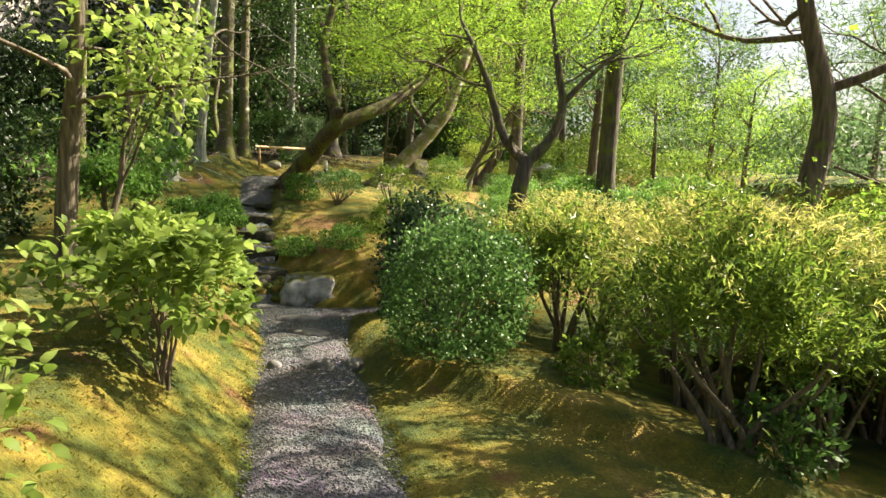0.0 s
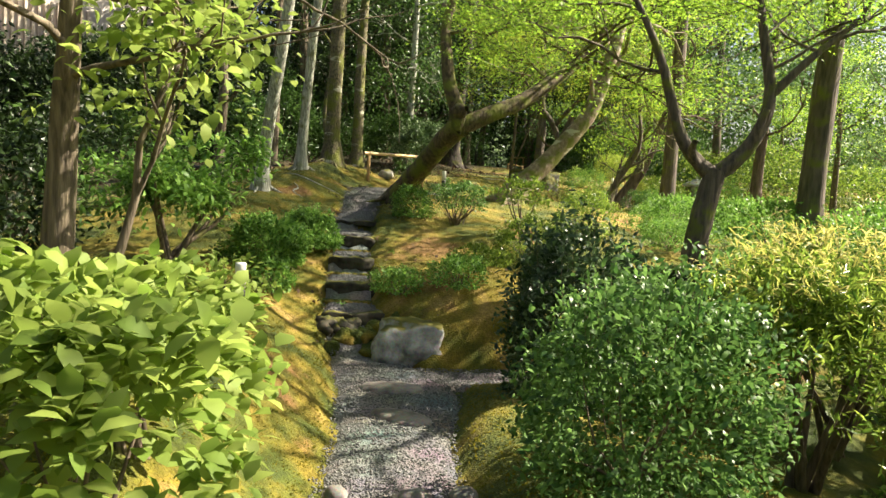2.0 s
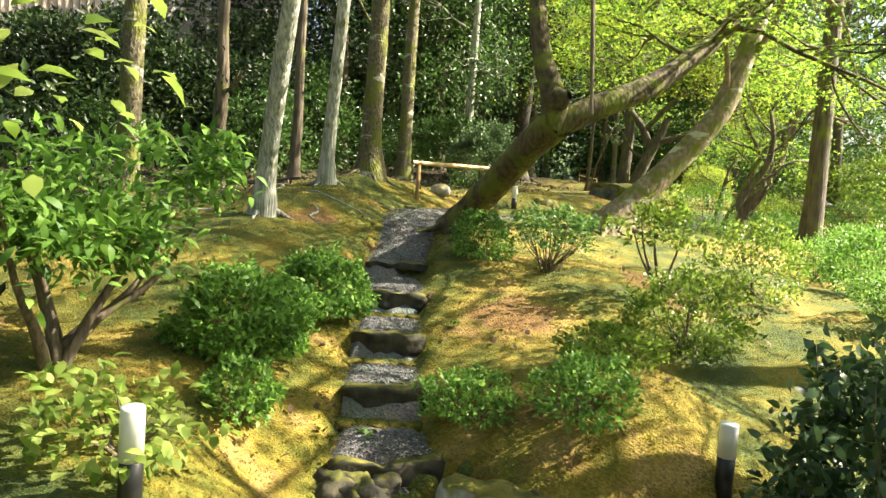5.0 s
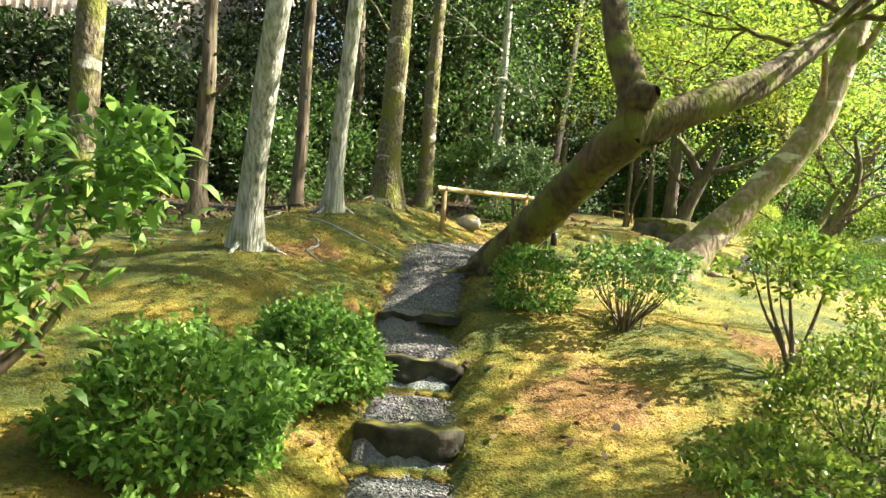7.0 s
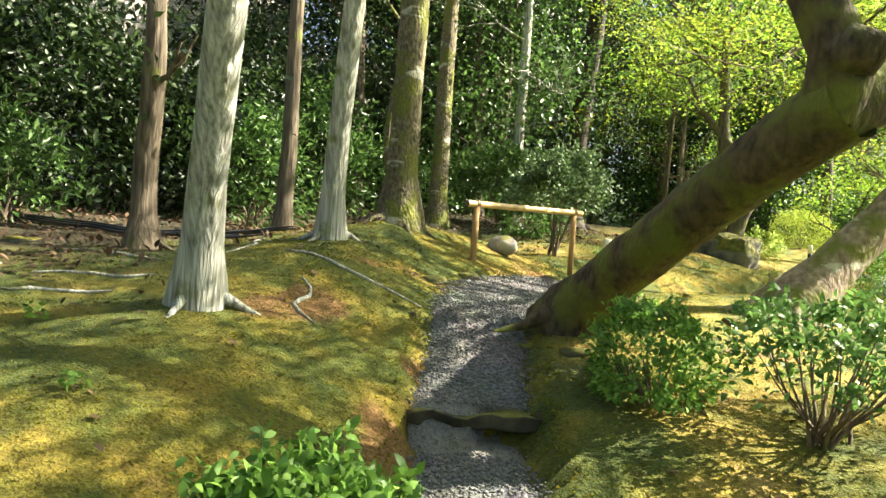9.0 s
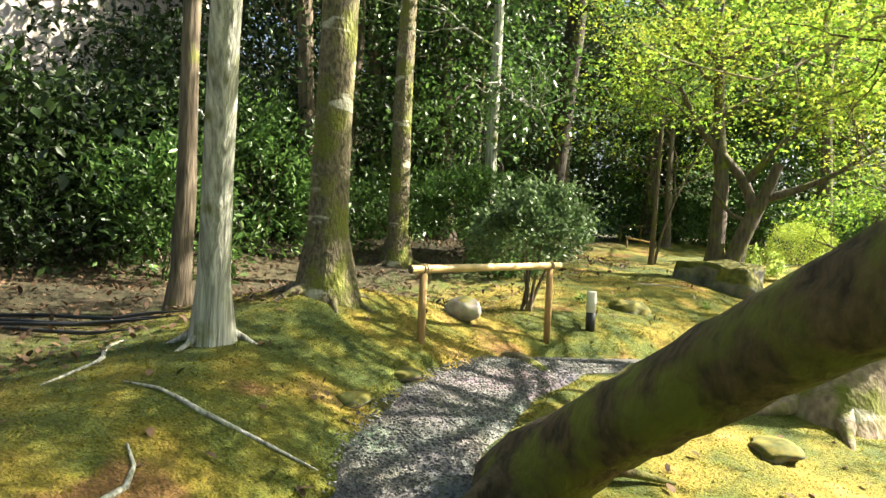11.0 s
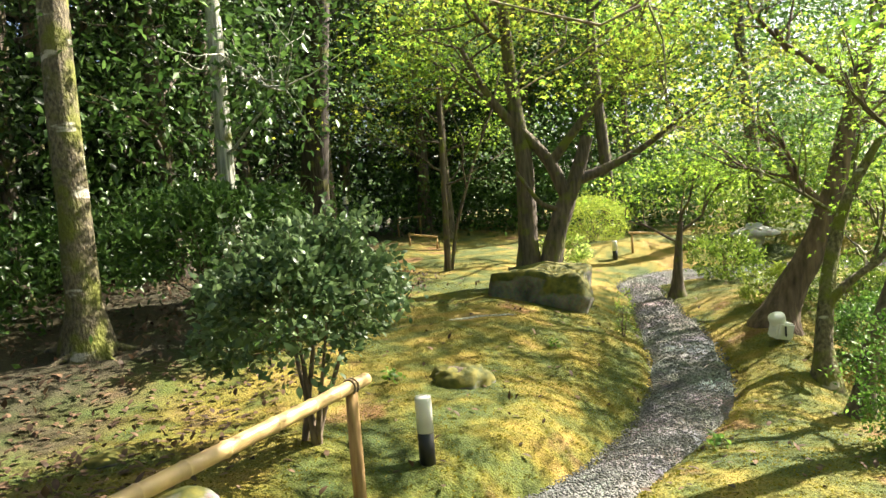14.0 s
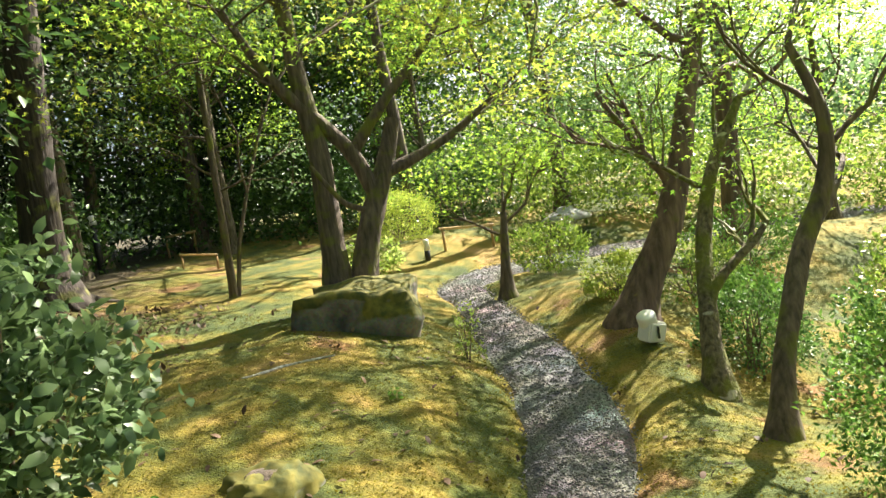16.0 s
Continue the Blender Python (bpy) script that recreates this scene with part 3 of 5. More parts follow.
gx, gy = spaced(-9.5, 5.0, 0.085, 600, 26), spaced(2.5, 27.0, 0.085, 600, 26)
GX, GY = np.meshgrid(gx, gy)
GZ = land(GX.ravel(), GY.ravel())
gi = (np.arange(len(gy) - 1)[:, None] * len(gx) + np.arange(len(gx) - 1)[None, :]).ravel()
ground = new("ground", mesh_from("ground", np.stack([GX.ravel(), GY.ravel(), GZ], 1), np.stack([gi, gi + 1, gi + 1 + len(gx), gi + len(gx)], 1), MOSS, True))
tagged(ground, "moss covered garden ground with brown dry patches", "ground", kind="structure")

dense = curve(np.stack([PATH_X, PATH_Y, PATH_W], 1), 260)
nx, ny_ = np.gradient(dense[:, 1]), -np.gradient(dense[:, 0])
nl = np.hypot(nx, ny_)
nx, ny_ = nx / nl, ny_ / nl
rng = np.random.default_rng(5)
cols = 9
pv, pf = [], []
for r in range(len(dense)):
    w = dense[r, 2] * (1 + 0.06 * math.sin(r * 0.9) + 0.05 * math.sin(r * 0.37 + 1))
    for c in range(cols):
        s = -1 + 2 * c / (cols - 1)
        x, y = dense[r, 0] + nx[r] * w * s, dense[r, 1] + ny_[r] * w * s
        pv.append((x, y))
pv = np.array(pv)
pl, pn, _ = path_fit(pv[:, 0], pv[:, 1])
pz = path_level(pn, bare_land(pv[:, 0], pv[:, 1], np.zeros(len(pv))))
edge = np.abs(np.tile(np.linspace(-1, 1, cols), len(dense))) > 0.99
pz = pz - 0.045 * edge + 0.012 * (1 - np.tile(np.linspace(-1, 1, cols) ** 2, len(dense)))
for r in range(len(dense) - 1):
    for c in range(cols - 1):
        i = r * cols + c
        pf.append((i, i + 1, i + 1 + cols, i + cols))
path = new("path", mesh_from("path", np.column_stack([pv, pz]), np.array(pf), GRAVEL, True))
tagged(path, "winding grey gravel garden path with low steps", "path", kind="structure")


sv, sf = [], []
for r in range(25):
    u = r / 24
    w = 0.30 * (1 + 0.10 * math.sin(r * 1.1) + 0.06 * math.sin(r * 2.3))
    for c in range(7):
        k = -1 + c / 3
        sv.append((-0.80 + 1.15 * u + 0.637 * w * k, 9.30 + 0.95 * u - 0.771 * w * k, -0.008 - 0.05 * (abs(k) > 0.99)))
for r in range(24):
    for c in range(6):
        i = r * 7 + c
        sf.append((i, i + 1, i + 8, i + 7))
part("path_spur", mesh_from("path_spur", sv, np.array(sf), GRAVEL, True), path, "short gravel spur below the boulder")


def tread_moss(x, y, rng):
    """True where gravel lies: moss has grown over the back and left of each tread."""
    l, n_, hw = path_fit(x, y)
    keep = np.ones(len(x), bool)
    for k, ry in enumerate(RISER_Y[1:5]):
        back = (n_ > ry - 0.20 - 0.05 * np.sin(9 * x + k)) & (n_ < ry)
        keep &= ~(back & (rng.random(len(x)) < 0.93))
    low = (n_ > RISER_Y[0]) & (n_ < RISER_Y[3]) & (l < -0.35 * hw + 0.04 * np.sin(11 * y))
    keep &= ~(low & (rng.random(len(x)) < 0.8))
    return keep


def pebbles(count, y0, y1, size, seed):
    rng = np.random.default_rng(seed)
    q = rng.random(count * 3) * (len(dense) - 1)
    row = np.arange(len(dense))
    yy = np.interp(q, row, dense[:, 1])
    q = q[(yy > y0) & (yy < y1)][:count]
    s = (rng.random(len(q)) * 2 - 1) * 1.05
    w = np.interp(q, row, dense[:, 2]) * s
    x = np.interp(q, row, dense[:, 0]) + np.interp(q, row, nx) * w + 0.02 * rng.standard_normal(len(q))
    y = np.interp(q, row, dense[:, 1]) + np.interp(q, row, ny_) * w + 0.02 * rng.standard_normal(len(q))
    l, n_, _ = path_fit(x, y)
    z = path_level(n_, bare_land(x, y, np.zeros(len(x)))) + 0.012 * (1 - s ** 2) - 0.02 * (np.abs(s) > 1)
    ns = count // 14 if y0 < 9 < y1 else 0
    u, sw = rng.random(ns), rng.random(ns) * 2 - 1
    x = np.r_[x, -0.80 + 1.15 * u + 0.637 * 0.30 * sw]
    y = np.r_[y, 9.30 + 0.95 * u - 0.771 * 0.30 * sw]
    z = np.r_[z, np.full(ns, -0.005)]
    bare = tread_moss(x, y, rng)
    x, y, z = x[bare], y[bare], z[bare]
    k = len(x)
    base = np.array([(1, 0, 0), (-0.5, 0.9, 0), (-0.6, -0.8, 0.1), (0.1, 0.1, 0.5), (0, 0, -0.6)])
    f = np.array([(0, 1, 3), (1, 2, 3), (2, 0, 3), (1, 0, 4), (2, 1, 4), (0, 2, 4)])
    a = rng.random(k) * 6.28
    R = np.stack([np.cos(a), -np.sin(a), np.sin(a), np.cos(a)], 1).reshape(k, 2, 2)
    v = np.tile(base, (k, 1, 1)) * (size * (0.6 + 0.9 * rng.random(k)))[:, None, None] * (0.75 + 0.5 * rng.random((k, 5, 3)))
    v[:, :, :2] = np.einsum("kij,knj->kni", R, v[:, :, :2])
    v += np.stack([x, y, z + 0.004], 1)[:, None, :]
    F = (f[None] + 5 * np.arange(k)[:, None, None]).reshape(-1, 3)
    ob = part("gravel_stones", mesh_from("gravel_stones", v.reshape(-1, 3), F, PEBBLE), path)
    ob["kind"] = "stuff"


pebbles(36000, 3.5, 19.5, 0.0085, 11)
pebbles(9000, 19.5, 26, 0.011, 12)

water = new("water", mesh_from("water", [(3, 8, 0.28), (60, 8, 0.28), (60, 70, 0.28), (3, 70, 0.28)], [(0, 1, 2, 3)], WATER))
tagged(water, "still green garden pond reflecting the trees", "pond", kind="structure")

# short moss fronds give the near ground its nap
rng = np.random.default_rng(8)
tx, ty = -6.5 + 8.5 * rng.random(300000), 4.0 + 18 * rng.random(300000)
tl, _, tw = path_fit(tx, ty)
tk = (np.abs(tl) > tw + 0.02) & (np.abs(tl) < 3.2) & (rng.random(len(tx)) < 1.15 - np.abs(tl) / 3.2)
tx, ty = tx[tk], ty[tk]
tz_ = land(tx, ty)
ta, th_ = rng.random(len(tx)) * 6.28, 0.003 + 0.007 * rng.random(len(tx))
hw_ = 0.005 + 0.005 * rng.random(len(tx))
tv_ = np.stack([np.stack([tx - np.cos(ta) * hw_, ty - np.sin(ta) * hw_, tz_ - 0.004], 1), np.stack([tx + np.cos(ta) * hw_, ty + np.sin(ta) * hw_, tz_ - 0.004], 1),
                np.stack([tx + 0.012 * rng.standard_normal(len(tx)), ty + 0.012 * rng.standard_normal(len(tx)), tz_ + th_], 1)], 1)
nap = part("moss_nap", mesh_from("moss_nap", tv_.reshape(-1, 3), np.arange(len(tx) * 3).reshape(-1, 3), MOSS_FROND), ground)
nap["kind"] = "stuff"

# garden steps: a mossy timber-like slab of stone on each riser, its colour darkened for shade, a dark hollow under it,
# moss cushions on the back of each tread
steps = thing("garden_steps", -2.4, 10.6, 0.6, "low mossy stone risers, shade darkened into their colour, on the gravel path", "steps")


def riser_slab(w, h, seed):
    """A long worn kerb: squared section with rounded, uneven lip."""
    bm = bmesh.new()
    bmesh.ops.create_cube(bm, size=2)
    bmesh.ops.subdivide_edges(bm, edges=bm.edges[:], cuts=11, use_grid_fill=True)
    off = Vector((seed * 3.1, seed * 1.7, 0))
    for v in bm.verts:
        c = v.co.copy()
        r = (abs(c.y) ** 10 + abs(c.z) ** 10) ** 0.1
        c.y, c.z = c.y / max(r, 1e-3) * max(abs(c.y), abs(c.z)), c.z / max(r, 1e-3) * max(abs(c.y), abs(c.z))
        p = Vector((c.x * w, c.y * 0.055, c.z * h))
        e = 1 - 0.35 * max(0, abs(c.x) - 0.8) / 0.2
        p.y, p.z = p.y * e, p.z * e
        p += Vector((0.2, 1, 0.7)) * (0.035 * noise.noise(p * 6 + off) + 0.016 * noise.noise(p * 19 + off))
        p.y += 0.05 * (c.x * c.x - 0.4)
        v.co = p
    me = bpy.data.meshes.new("riser")
    bm.to_mesh(me)
    bm.free()
    me.materials.append(STEP_STONE_SHADED)
    me.polygons.foreach_set("use_smooth", np.ones(len(me.polygons), bool))
    return me


def cushion_mesh(rx, ry_, rz, seed):
    return blob_mesh("moss_cushion", rx, ry_, rz, MOSS, seed, 3, 0.5)


for k, (ry, tz) in enumerate(zip(RISER_Y, TREAD_Z)):
    cx, cw = float(np.interp(ry, dense[:, 1], dense[:, 0])), float(np.interp(ry, dense[:, 1], dense[:, 2]))
    j = int(np.argmin(abs(dense[:, 1] - ry)))
    turn = math.atan2(ny_[j], nx[j])
    low_step = k == len(RISER_Y) - 1
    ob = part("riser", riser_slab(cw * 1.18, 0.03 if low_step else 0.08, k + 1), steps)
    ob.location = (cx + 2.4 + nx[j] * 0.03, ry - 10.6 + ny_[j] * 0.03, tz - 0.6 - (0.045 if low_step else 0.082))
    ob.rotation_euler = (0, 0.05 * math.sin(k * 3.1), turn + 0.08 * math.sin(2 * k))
    if k and not low_step:
        for q in range(5):
            f = -0.9 + 0.42 * q
            ob = part("moss_cushion", cushion_mesh(cw * (0.30 + 0.06 * math.sin(q * 3 + k)), 0.085, 0.026, k * 7 + q), steps, "low cushion of green moss")
            ob.location = (cx + 2.4 + nx[j] * cw * f + ny_[j] * 0.15, ry - 10.6 + ny_[j] * cw * f - nx[j] * 0.15, TREAD_Z[k - 1] - 0.598)
            ob.rotation_euler = (0, 0, turn + 0.3 * math.sin(q + k))
    if k == 0:
        for q in range(13):
            u, f = (q % 3) / 2, -1.1 + 2.2 * (q * 0.37 % 1)
            ob = part("mossy_clod", blob_mesh("mossy_clod", 0.13 + 0.04 * math.sin(q), 0.10, 0.085, MOSS if q % 3 else STEP_STONE_SHADED, 50 + q, 3, 0.6), steps, "rough mossy clod of earth and stone")
            ob.location = (cx + 2.4 + nx[j] * cw * f + ny_[j] * (0.08 + 0.22 * u), ry - 10.6 + ny_[j] * cw * f - nx[j] * (0.08 + 0.22 * u), 0.24 - 0.12 * u - 0.05 * u * u - 0.6)
            ob.rotation_euler = (0.2 * math.sin(q), 0.2 * math.cos(q), q)

# ---------------------------------------------------------------- standing trees by the path
tree("cypress_tree", -4.65, 11.74, [(0, 0, 0, 0.105), (0.04, -0.02, 0.3, 0.085), (0.26, -0.18, 0.9, 0.08), (0.62, -0.42, 1.7, 0.075), (1.2, -0.8, 3.4, 0.06), (1.7, -1.1, 5.5, 0.03)],
     [(0.85, (1, 0, 0.4), 1.4, 0.03), (0.9, (-1, 0.4, 0.4), 1.2, 0.03), (0.95, (0, -1, 0.5), 1.2, 0.03)], BARK_PALE, LEAF_EVER,
     "leaning tree with pale grey fibrous bark", 21, leaf=0.06, per=50, wide=0.3, thick=0.2, sides=16, roots=3, flare=1.35)
tree("cypress_tree", -5.21, 13.29, [(0, 0, 0, 0.085), (0.05, -0.05, 0.5, 0.073), (0.22, -0.2, 1.1, 0.07), (0.45, -0.4, 2.0, 0.066), (0.95, -0.7, 4.0, 0.055), (1.2, -0.8, 6.0, 0.03)],
     [(0.9, (1, 0, 0.4), 1.2, 0.03), (0.95, (-1, 0.3, 0.4), 1.2, 0.03)], BARK_PALE, LEAF_EVER,
     "slender tree with grey peeling bark", 22, leaf=0.06, per=50, wide=0.3, thick=0.2, sides=14, roots=4)
tree("tall_tree", -5.5, 14.5, [(0, 0, 0, 0.15), (0.0, 0, 0.6, 0.125), (0.02, -0.02, 1.5, 0.12), (0.05, -0.03, 3.0, 0.112), (0.1, 0, 6.0, 0.1), (0.1, 0, 9, 0.05)],
     [(0.42, (1, -0.2, 0.1), 1.3, 0.03), (0.58, (0.4, 1, 0.15), 2.8, 0.05), (0.7, (0.7, 0.9, 0.1), 2.8, 0.05), (0.62, (-0.1, 1, 0.1), 2.6, 0.05), (0.78, (0.9, 0.5, 0.1), 2.6, 0.05), (0.6, (1, 0.3, 0.2), 2.2, 0.05), (0.7, (-1, 0.3, 0.2), 2.2, 0.05), (0.8, (0.2, -1, 0.2), 2.0, 0.04), (0.9, (0.3, 1, 0.2), 2.0, 0.04)],
     BARK_MOSSY, LEAF_EVER, "thick tree trunk with green moss and lichen bands", 23, leaf=0.075, per=34, wide=0.35, thick=0.22, sides=20, roots=6, flare=1.45)
tree("mossy_tree", -6.0, 11.25, [(0, 0, 0, 0.12), (0.02, 0, 0.8, 0.105), (0.05, 0.0, 2.0, 0.10), (0.1, 0.05, 4.0, 0.08), (0.1, 0.1, 7.0, 0.05)],
     [(0.55, (0.3, -1, 0.3), 1.7, 0.04), (0.7, (-1, 0.2, 0.3), 1.8, 0.04), (0.85, (1, 0.6, 0.3), 1.8, 0.04)], BARK_MOSSY, LEAF_DARK,
     "broad tree trunk thick with yellow green moss", 24, leaf=0.07, per=30, wide=0.35, thick=0.25, sides=16, roots=4)
tree("camellia_tree", -6.15, 12.5, [(0, 0, 0, 0.09), (-0.06, 0.02, 0.4, 0.075), (0.02, -0.02, 0.85, 0.078), (0.12, -0.06, 1.1, 0.08), (0.05, -0.05, 1.6, 0.06), (0.15, -0.1, 3.0, 0.05), (0.2, -0.1, 4.6, 0.03)],
     [(0.28, (0.9, 0.1, 0.25), 0.35, 0.03), (0.6, (-1, 0.1, 0.3), 1.2, 0.03), (0.75, (1, 0, 0.4), 1.3, 0.03), (0.9, (0, 1, 0.4), 1.3, 0.03)], BARK_BROWN, LEAF_DARK,
     "crooked brown tree with knotted bark", 25, leaf=0.07, per=40, wide=0.35, thick=0.25, depth=1, sides=12, roots=3)
tree("thin_tree", -6.47, 14.1, [(0, 0, 0, 0.075), (0.03, 0, 0.8, 0.066), (0.0, 0, 2.0, 0.06), (0.1, 0, 5.0, 0.04)],
     [(0.7, (1, 0, 0.4), 1.4, 0.03), (0.85, (-1, 0.4, 0.4), 1.4, 0.03), (0.95, (0, -1, 0.4), 1.2, 0.03)], BARK_BROWN, LEAF_DARK,
     "slim straight tree with brown bark", 26, leaf=0.07, per=40, wide=0.35, thick=0.25)
tree("crooked_tree", -7.16, 16.74, [(0, 0, 0, 0.085), (-0.05, 0, 0.6, 0.07), (-0.22, 0, 1.3, 0.06), (-0.1, 0.05, 2.2, 0.05), (0, 0.1, 4, 0.03)],
     [(0.7, (-1, 0, 0.4), 1.2, 0.03), (0.9, (1, 0, 0.4), 1.3, 0.03)], BARK_MOSSY, LEAF_EVER, "crooked thin tree with mossy grey bark", 27, leaf=0.08, per=40, wide=0.35, thick=0.25)
tree("tall_tree", -7.44, 18.15, [(0, 0, 0, 0.15), (0, 0, 0.5, 0.125), (-0.02, 0.0, 2.0, 0.115), (0, 0.05, 5.0, 0.09), (0, 0, 8, 0.05)],
     [(0.62, (1, -0.4, 0.1), 1.8, 0.04), (0.72, (-1, -0.4, 0.1), 1.8, 0.04), (0.8, (0.5, 1, 0.1), 1.8, 0.04), (0.5, (1, -0.8, 0), 1.4, 0.03), (0.9, (0.3, -1, 0.1), 1.8, 0.04)],
     BARK_MOSSY, LEAF_DARK, "straight tree trunk with moss at its foot", 28, leaf=0.09, per=40, wide=0.4, thick=0.28, roots=5)
tree("pale_tree", -7.25, 20.2, [(0, 0, 0, 0.11), (0, 0, 1.0, 0.09), (0.0, 0.05, 3.0, 0.08), (0, 0, 6.5, 0.04)],
     [(0.25, (1, -0.3, -0.05), 1.0, 0.025), (0.4, (1, -0.8, 0), 1.5, 0.03), (0.5, (-0.6, -1, 0), 1.5, 0.03), (0.65, (1, 0.3, 0), 1.6, 0.03), (0.8, (-1, -0.3, 0), 1.6, 0.03)],
     BARK_PALE, LEAF_EVER, "pale trunked evergreen with hanging leafy sprays", 29, leaf=0.075, per=46, wide=0.36, thick=0.26, droop=0.6)
tree("dark_tree", -7.6, 23.4, [(0, 0, 0, 0.28), (0.02, 0, 0.8, 0.21), (0.15, -0.05, 2.0, 0.2), (0.5, -0.35, 4.2, 0.17), (0.8, -0.4, 8.0, 0.09)],
     [(0.55, (1, -0.6, 0.1), 2.2, 0.05), (0.65, (-1, -0.6, 0.1), 2.4, 0.05), (0.8, (1, 0.4, 0.2), 2.2, 0.05), (0.9, (-0.4, -1, 0.2), 2.2, 0.05)],
     BARK_BLACK, LEAF_DARK, "massive dark leaning tree trunk", 30, leaf=0.09, per=30, wide=0.45, thick=0.3, sides=18, roots=4)
tree("twin_stem_tree", -5.58, 23.2, [(0, 0, 0, 0.05), (0.03, 0, 1.0, 0.04), (0.06, 0, 2.4, 0.035), (0.1, 0, 4.2, 0.015)],
     [((0.05, 0.02, 0), (-0.08, 0, 1), 3.0, 0.03), (0.3, (1, 0.2, 0), 0.9, 0.015), (0.45, (-1, 0.2, 0), 0.9, 0.015), (0.6, (0.6, -0.8, 0), 0.9, 0.015), (0.75, (0.3, 1, 0), 0.9, 0.015), (0.9, (-0.6, -0.6, 0.1), 0.8, 0.012)],
     BARK_DARK, LEAF_PINE, "young conifer with two thin dark stems", 31, leaf=0.05, per=40, wide=0.28, thick=0.05, flare=1.1)

# ---------------------------------------------------------------- leaning maples
tree("maple_tree", -3.72, 13.86, [(0, 0, 0.0, 0.20), (0.22, -0.13, 0.22, 0.16), (0.75, -0.45, 0.62, 0.15), (1.25, -0.78, 0.98, 0.15), (1.5, -0.9, 1.12, 0.16)], [], BARK_MAPLE, LEAF_MAPLE,
     "leaning forked maple with mossy brown bark", 40, sides=18, flare=1.25, roots=3, z=1.36)
maple = bpy.data.objects["maple_tree"]
maple.location, maple.scale = (-3.48, 13.41, 1.36), (0.92, 0.92, 0.92)
tb, tips, rng = Tubes(), [], np.random.default_rng(41)
fork = np.array([1.42, -0.86, 1.08])
left_limb = curve([(*fork, 0.135), (1.53, -0.95, 1.3, 0.12), (1.33, -0.92, 1.52, 0.10), (1.22, -0.87, 1.95, 0.09), (1.05, -0.7, 2.6, 0.07), (1.2, -0.5, 3.4, 0.05)], 16)
right_limb = curve([(*fork, 0.13), (1.8, -0.6, 1.32, 0.115), (2.14, -0.23, 1.52, 0.11), (2.3, 0.4, 1.9, 0.10), (2.45, 1.0, 2.2, 0.09), (2.8, 1.5, 2.9, 0.06)], 16)
tb.add(left_limb[:, :3], left_limb[:, 3], 14, 0.03, rng)
tb.add(right_limb[:, :3], right_limb[:, 3], 14, 0.03, rng)
lump = np.array([1.53, -0.97, 1.32])
tb.add([lump - [0.1, 0, 0.05], lump, lump + [0.09, -0.02, 0.02]], [0.09, 0.12, 0.04], 9, 0.08, rng)
part("main_fork", tb.mesh("main_fork", BARK_MAPLE), maple, "two smooth mossy limbs")
tb = Tubes()
for src, i, d, L in ((left_limb, 9, (0.8, 0.5, 0.3), 1.5), (left_limb, 11, (-0.7, 0.5, 0.3), 1.5), (left_limb, 14, (0.3, -0.9, 0.2), 1.6), (left_limb, 15, (0.2, 0.6, 0.6), 1.6), (left_limb, 15, (-0.8, -0.2, 0.3), 1.5),
                     (right_limb, 8, (-0.4, 0.8, 0.4), 1.2), (right_limb, 10, (0.8, -0.6, 0.45), 1.7), (right_limb, 12, (0.9, -0.5, 0.3), 1.9), (right_limb, 15, (0.7, -0.7, 0.2), 2.0), (right_limb, 11, (0.9, -0.2, 0.25), 1.6), (right_limb, 13, (0.2, 0.9, 0.3), 1.7), (right_limb, 15, (0.8, 0.4, 0.3), 1.8), (right_limb, 15, (-0.5, 0.8, 0.4), 1.6), (right_limb, 12, (-0.8, -0.2, 0.7), 1.5)):
    limbs(tb, tips, rng, src[i, :3], np.array(d) / np.linalg.norm(d), L, 0.03, 2, 0.7, 0.05, 3)
pos, out = sprays(tips, 130, rng, 0.27, 0.035)
k = pos[:, 2] > 1.9 + 0.25 * rng.standard_normal(len(pos))
part("branchwork", tb.mesh("branchwork", BARK_MAPLE), maple)["kind"] = "stuff"
part("crown", leaf_mesh("crown", pos[k], out[k], np.full(k.sum(), 0.05), LEAF_MAPLE, rng, width=0.95, flat=0.8, lobes=True), maple, "bright green maple leaves in flat sprays")

tree("maple_tree", -2.5, 15.45, [(0, 0, 0, 0.22), (0.15, 0.1, 0.25, 0.165), (0.57, 0.46, 0.8, 0.15), (1.04, 0.78, 1.5, 0.14), (1.28, 0.96, 2.4, 0.12), (1.5, 1.1, 3.6, 0.07)],
     [(1.0, (0.1, 0, 1), 2.0, 0.05), (1.0, (0.5, 0.3, 1), 2.2, 0.045), (1.0, (-0.5, 0.2, 0.9), 2.2, 0.045), (1.0, (-0.6, -0.5, 0.8), 2.1, 0.04), (0.55, (0.3, -0.7, 0.5), 1.4, 0.04), (0.65, (1, 0.1, 0.3), 1.8, 0.045), (0.75, (-0.5, 0.8, 0.4), 1.8, 0.04), (0.85, (-0.8, -0.4, 0.4), 1.9, 0.04), (0.92, (0.8, 0.8, 0.3), 1.9, 0.04), (1.0, (0.2, -1, 0.5), 1.9, 0.04), (1.0, (-0.2, 0.5, 0.8), 1.6, 0.04), (0.9, (-0.5, 1, 0.15), 2.8, 0.045), (0.95, (-0.8, 0.8, 0.15), 2.8, 0.045), (1.0, (-0.2, 1, 0.15), 2.8, 0.045)],
     BARK_LICHEN, LEAF_MAPLE, "leaning maple with rough lichen covered bark", 43, leaf=0.055, per=110, wide=0.3, thick=0.04, width=0.95, flat=0.8, lobes=True, sides=16, flare=1.4, rise=0.05, roots=4, min_z=1.7)

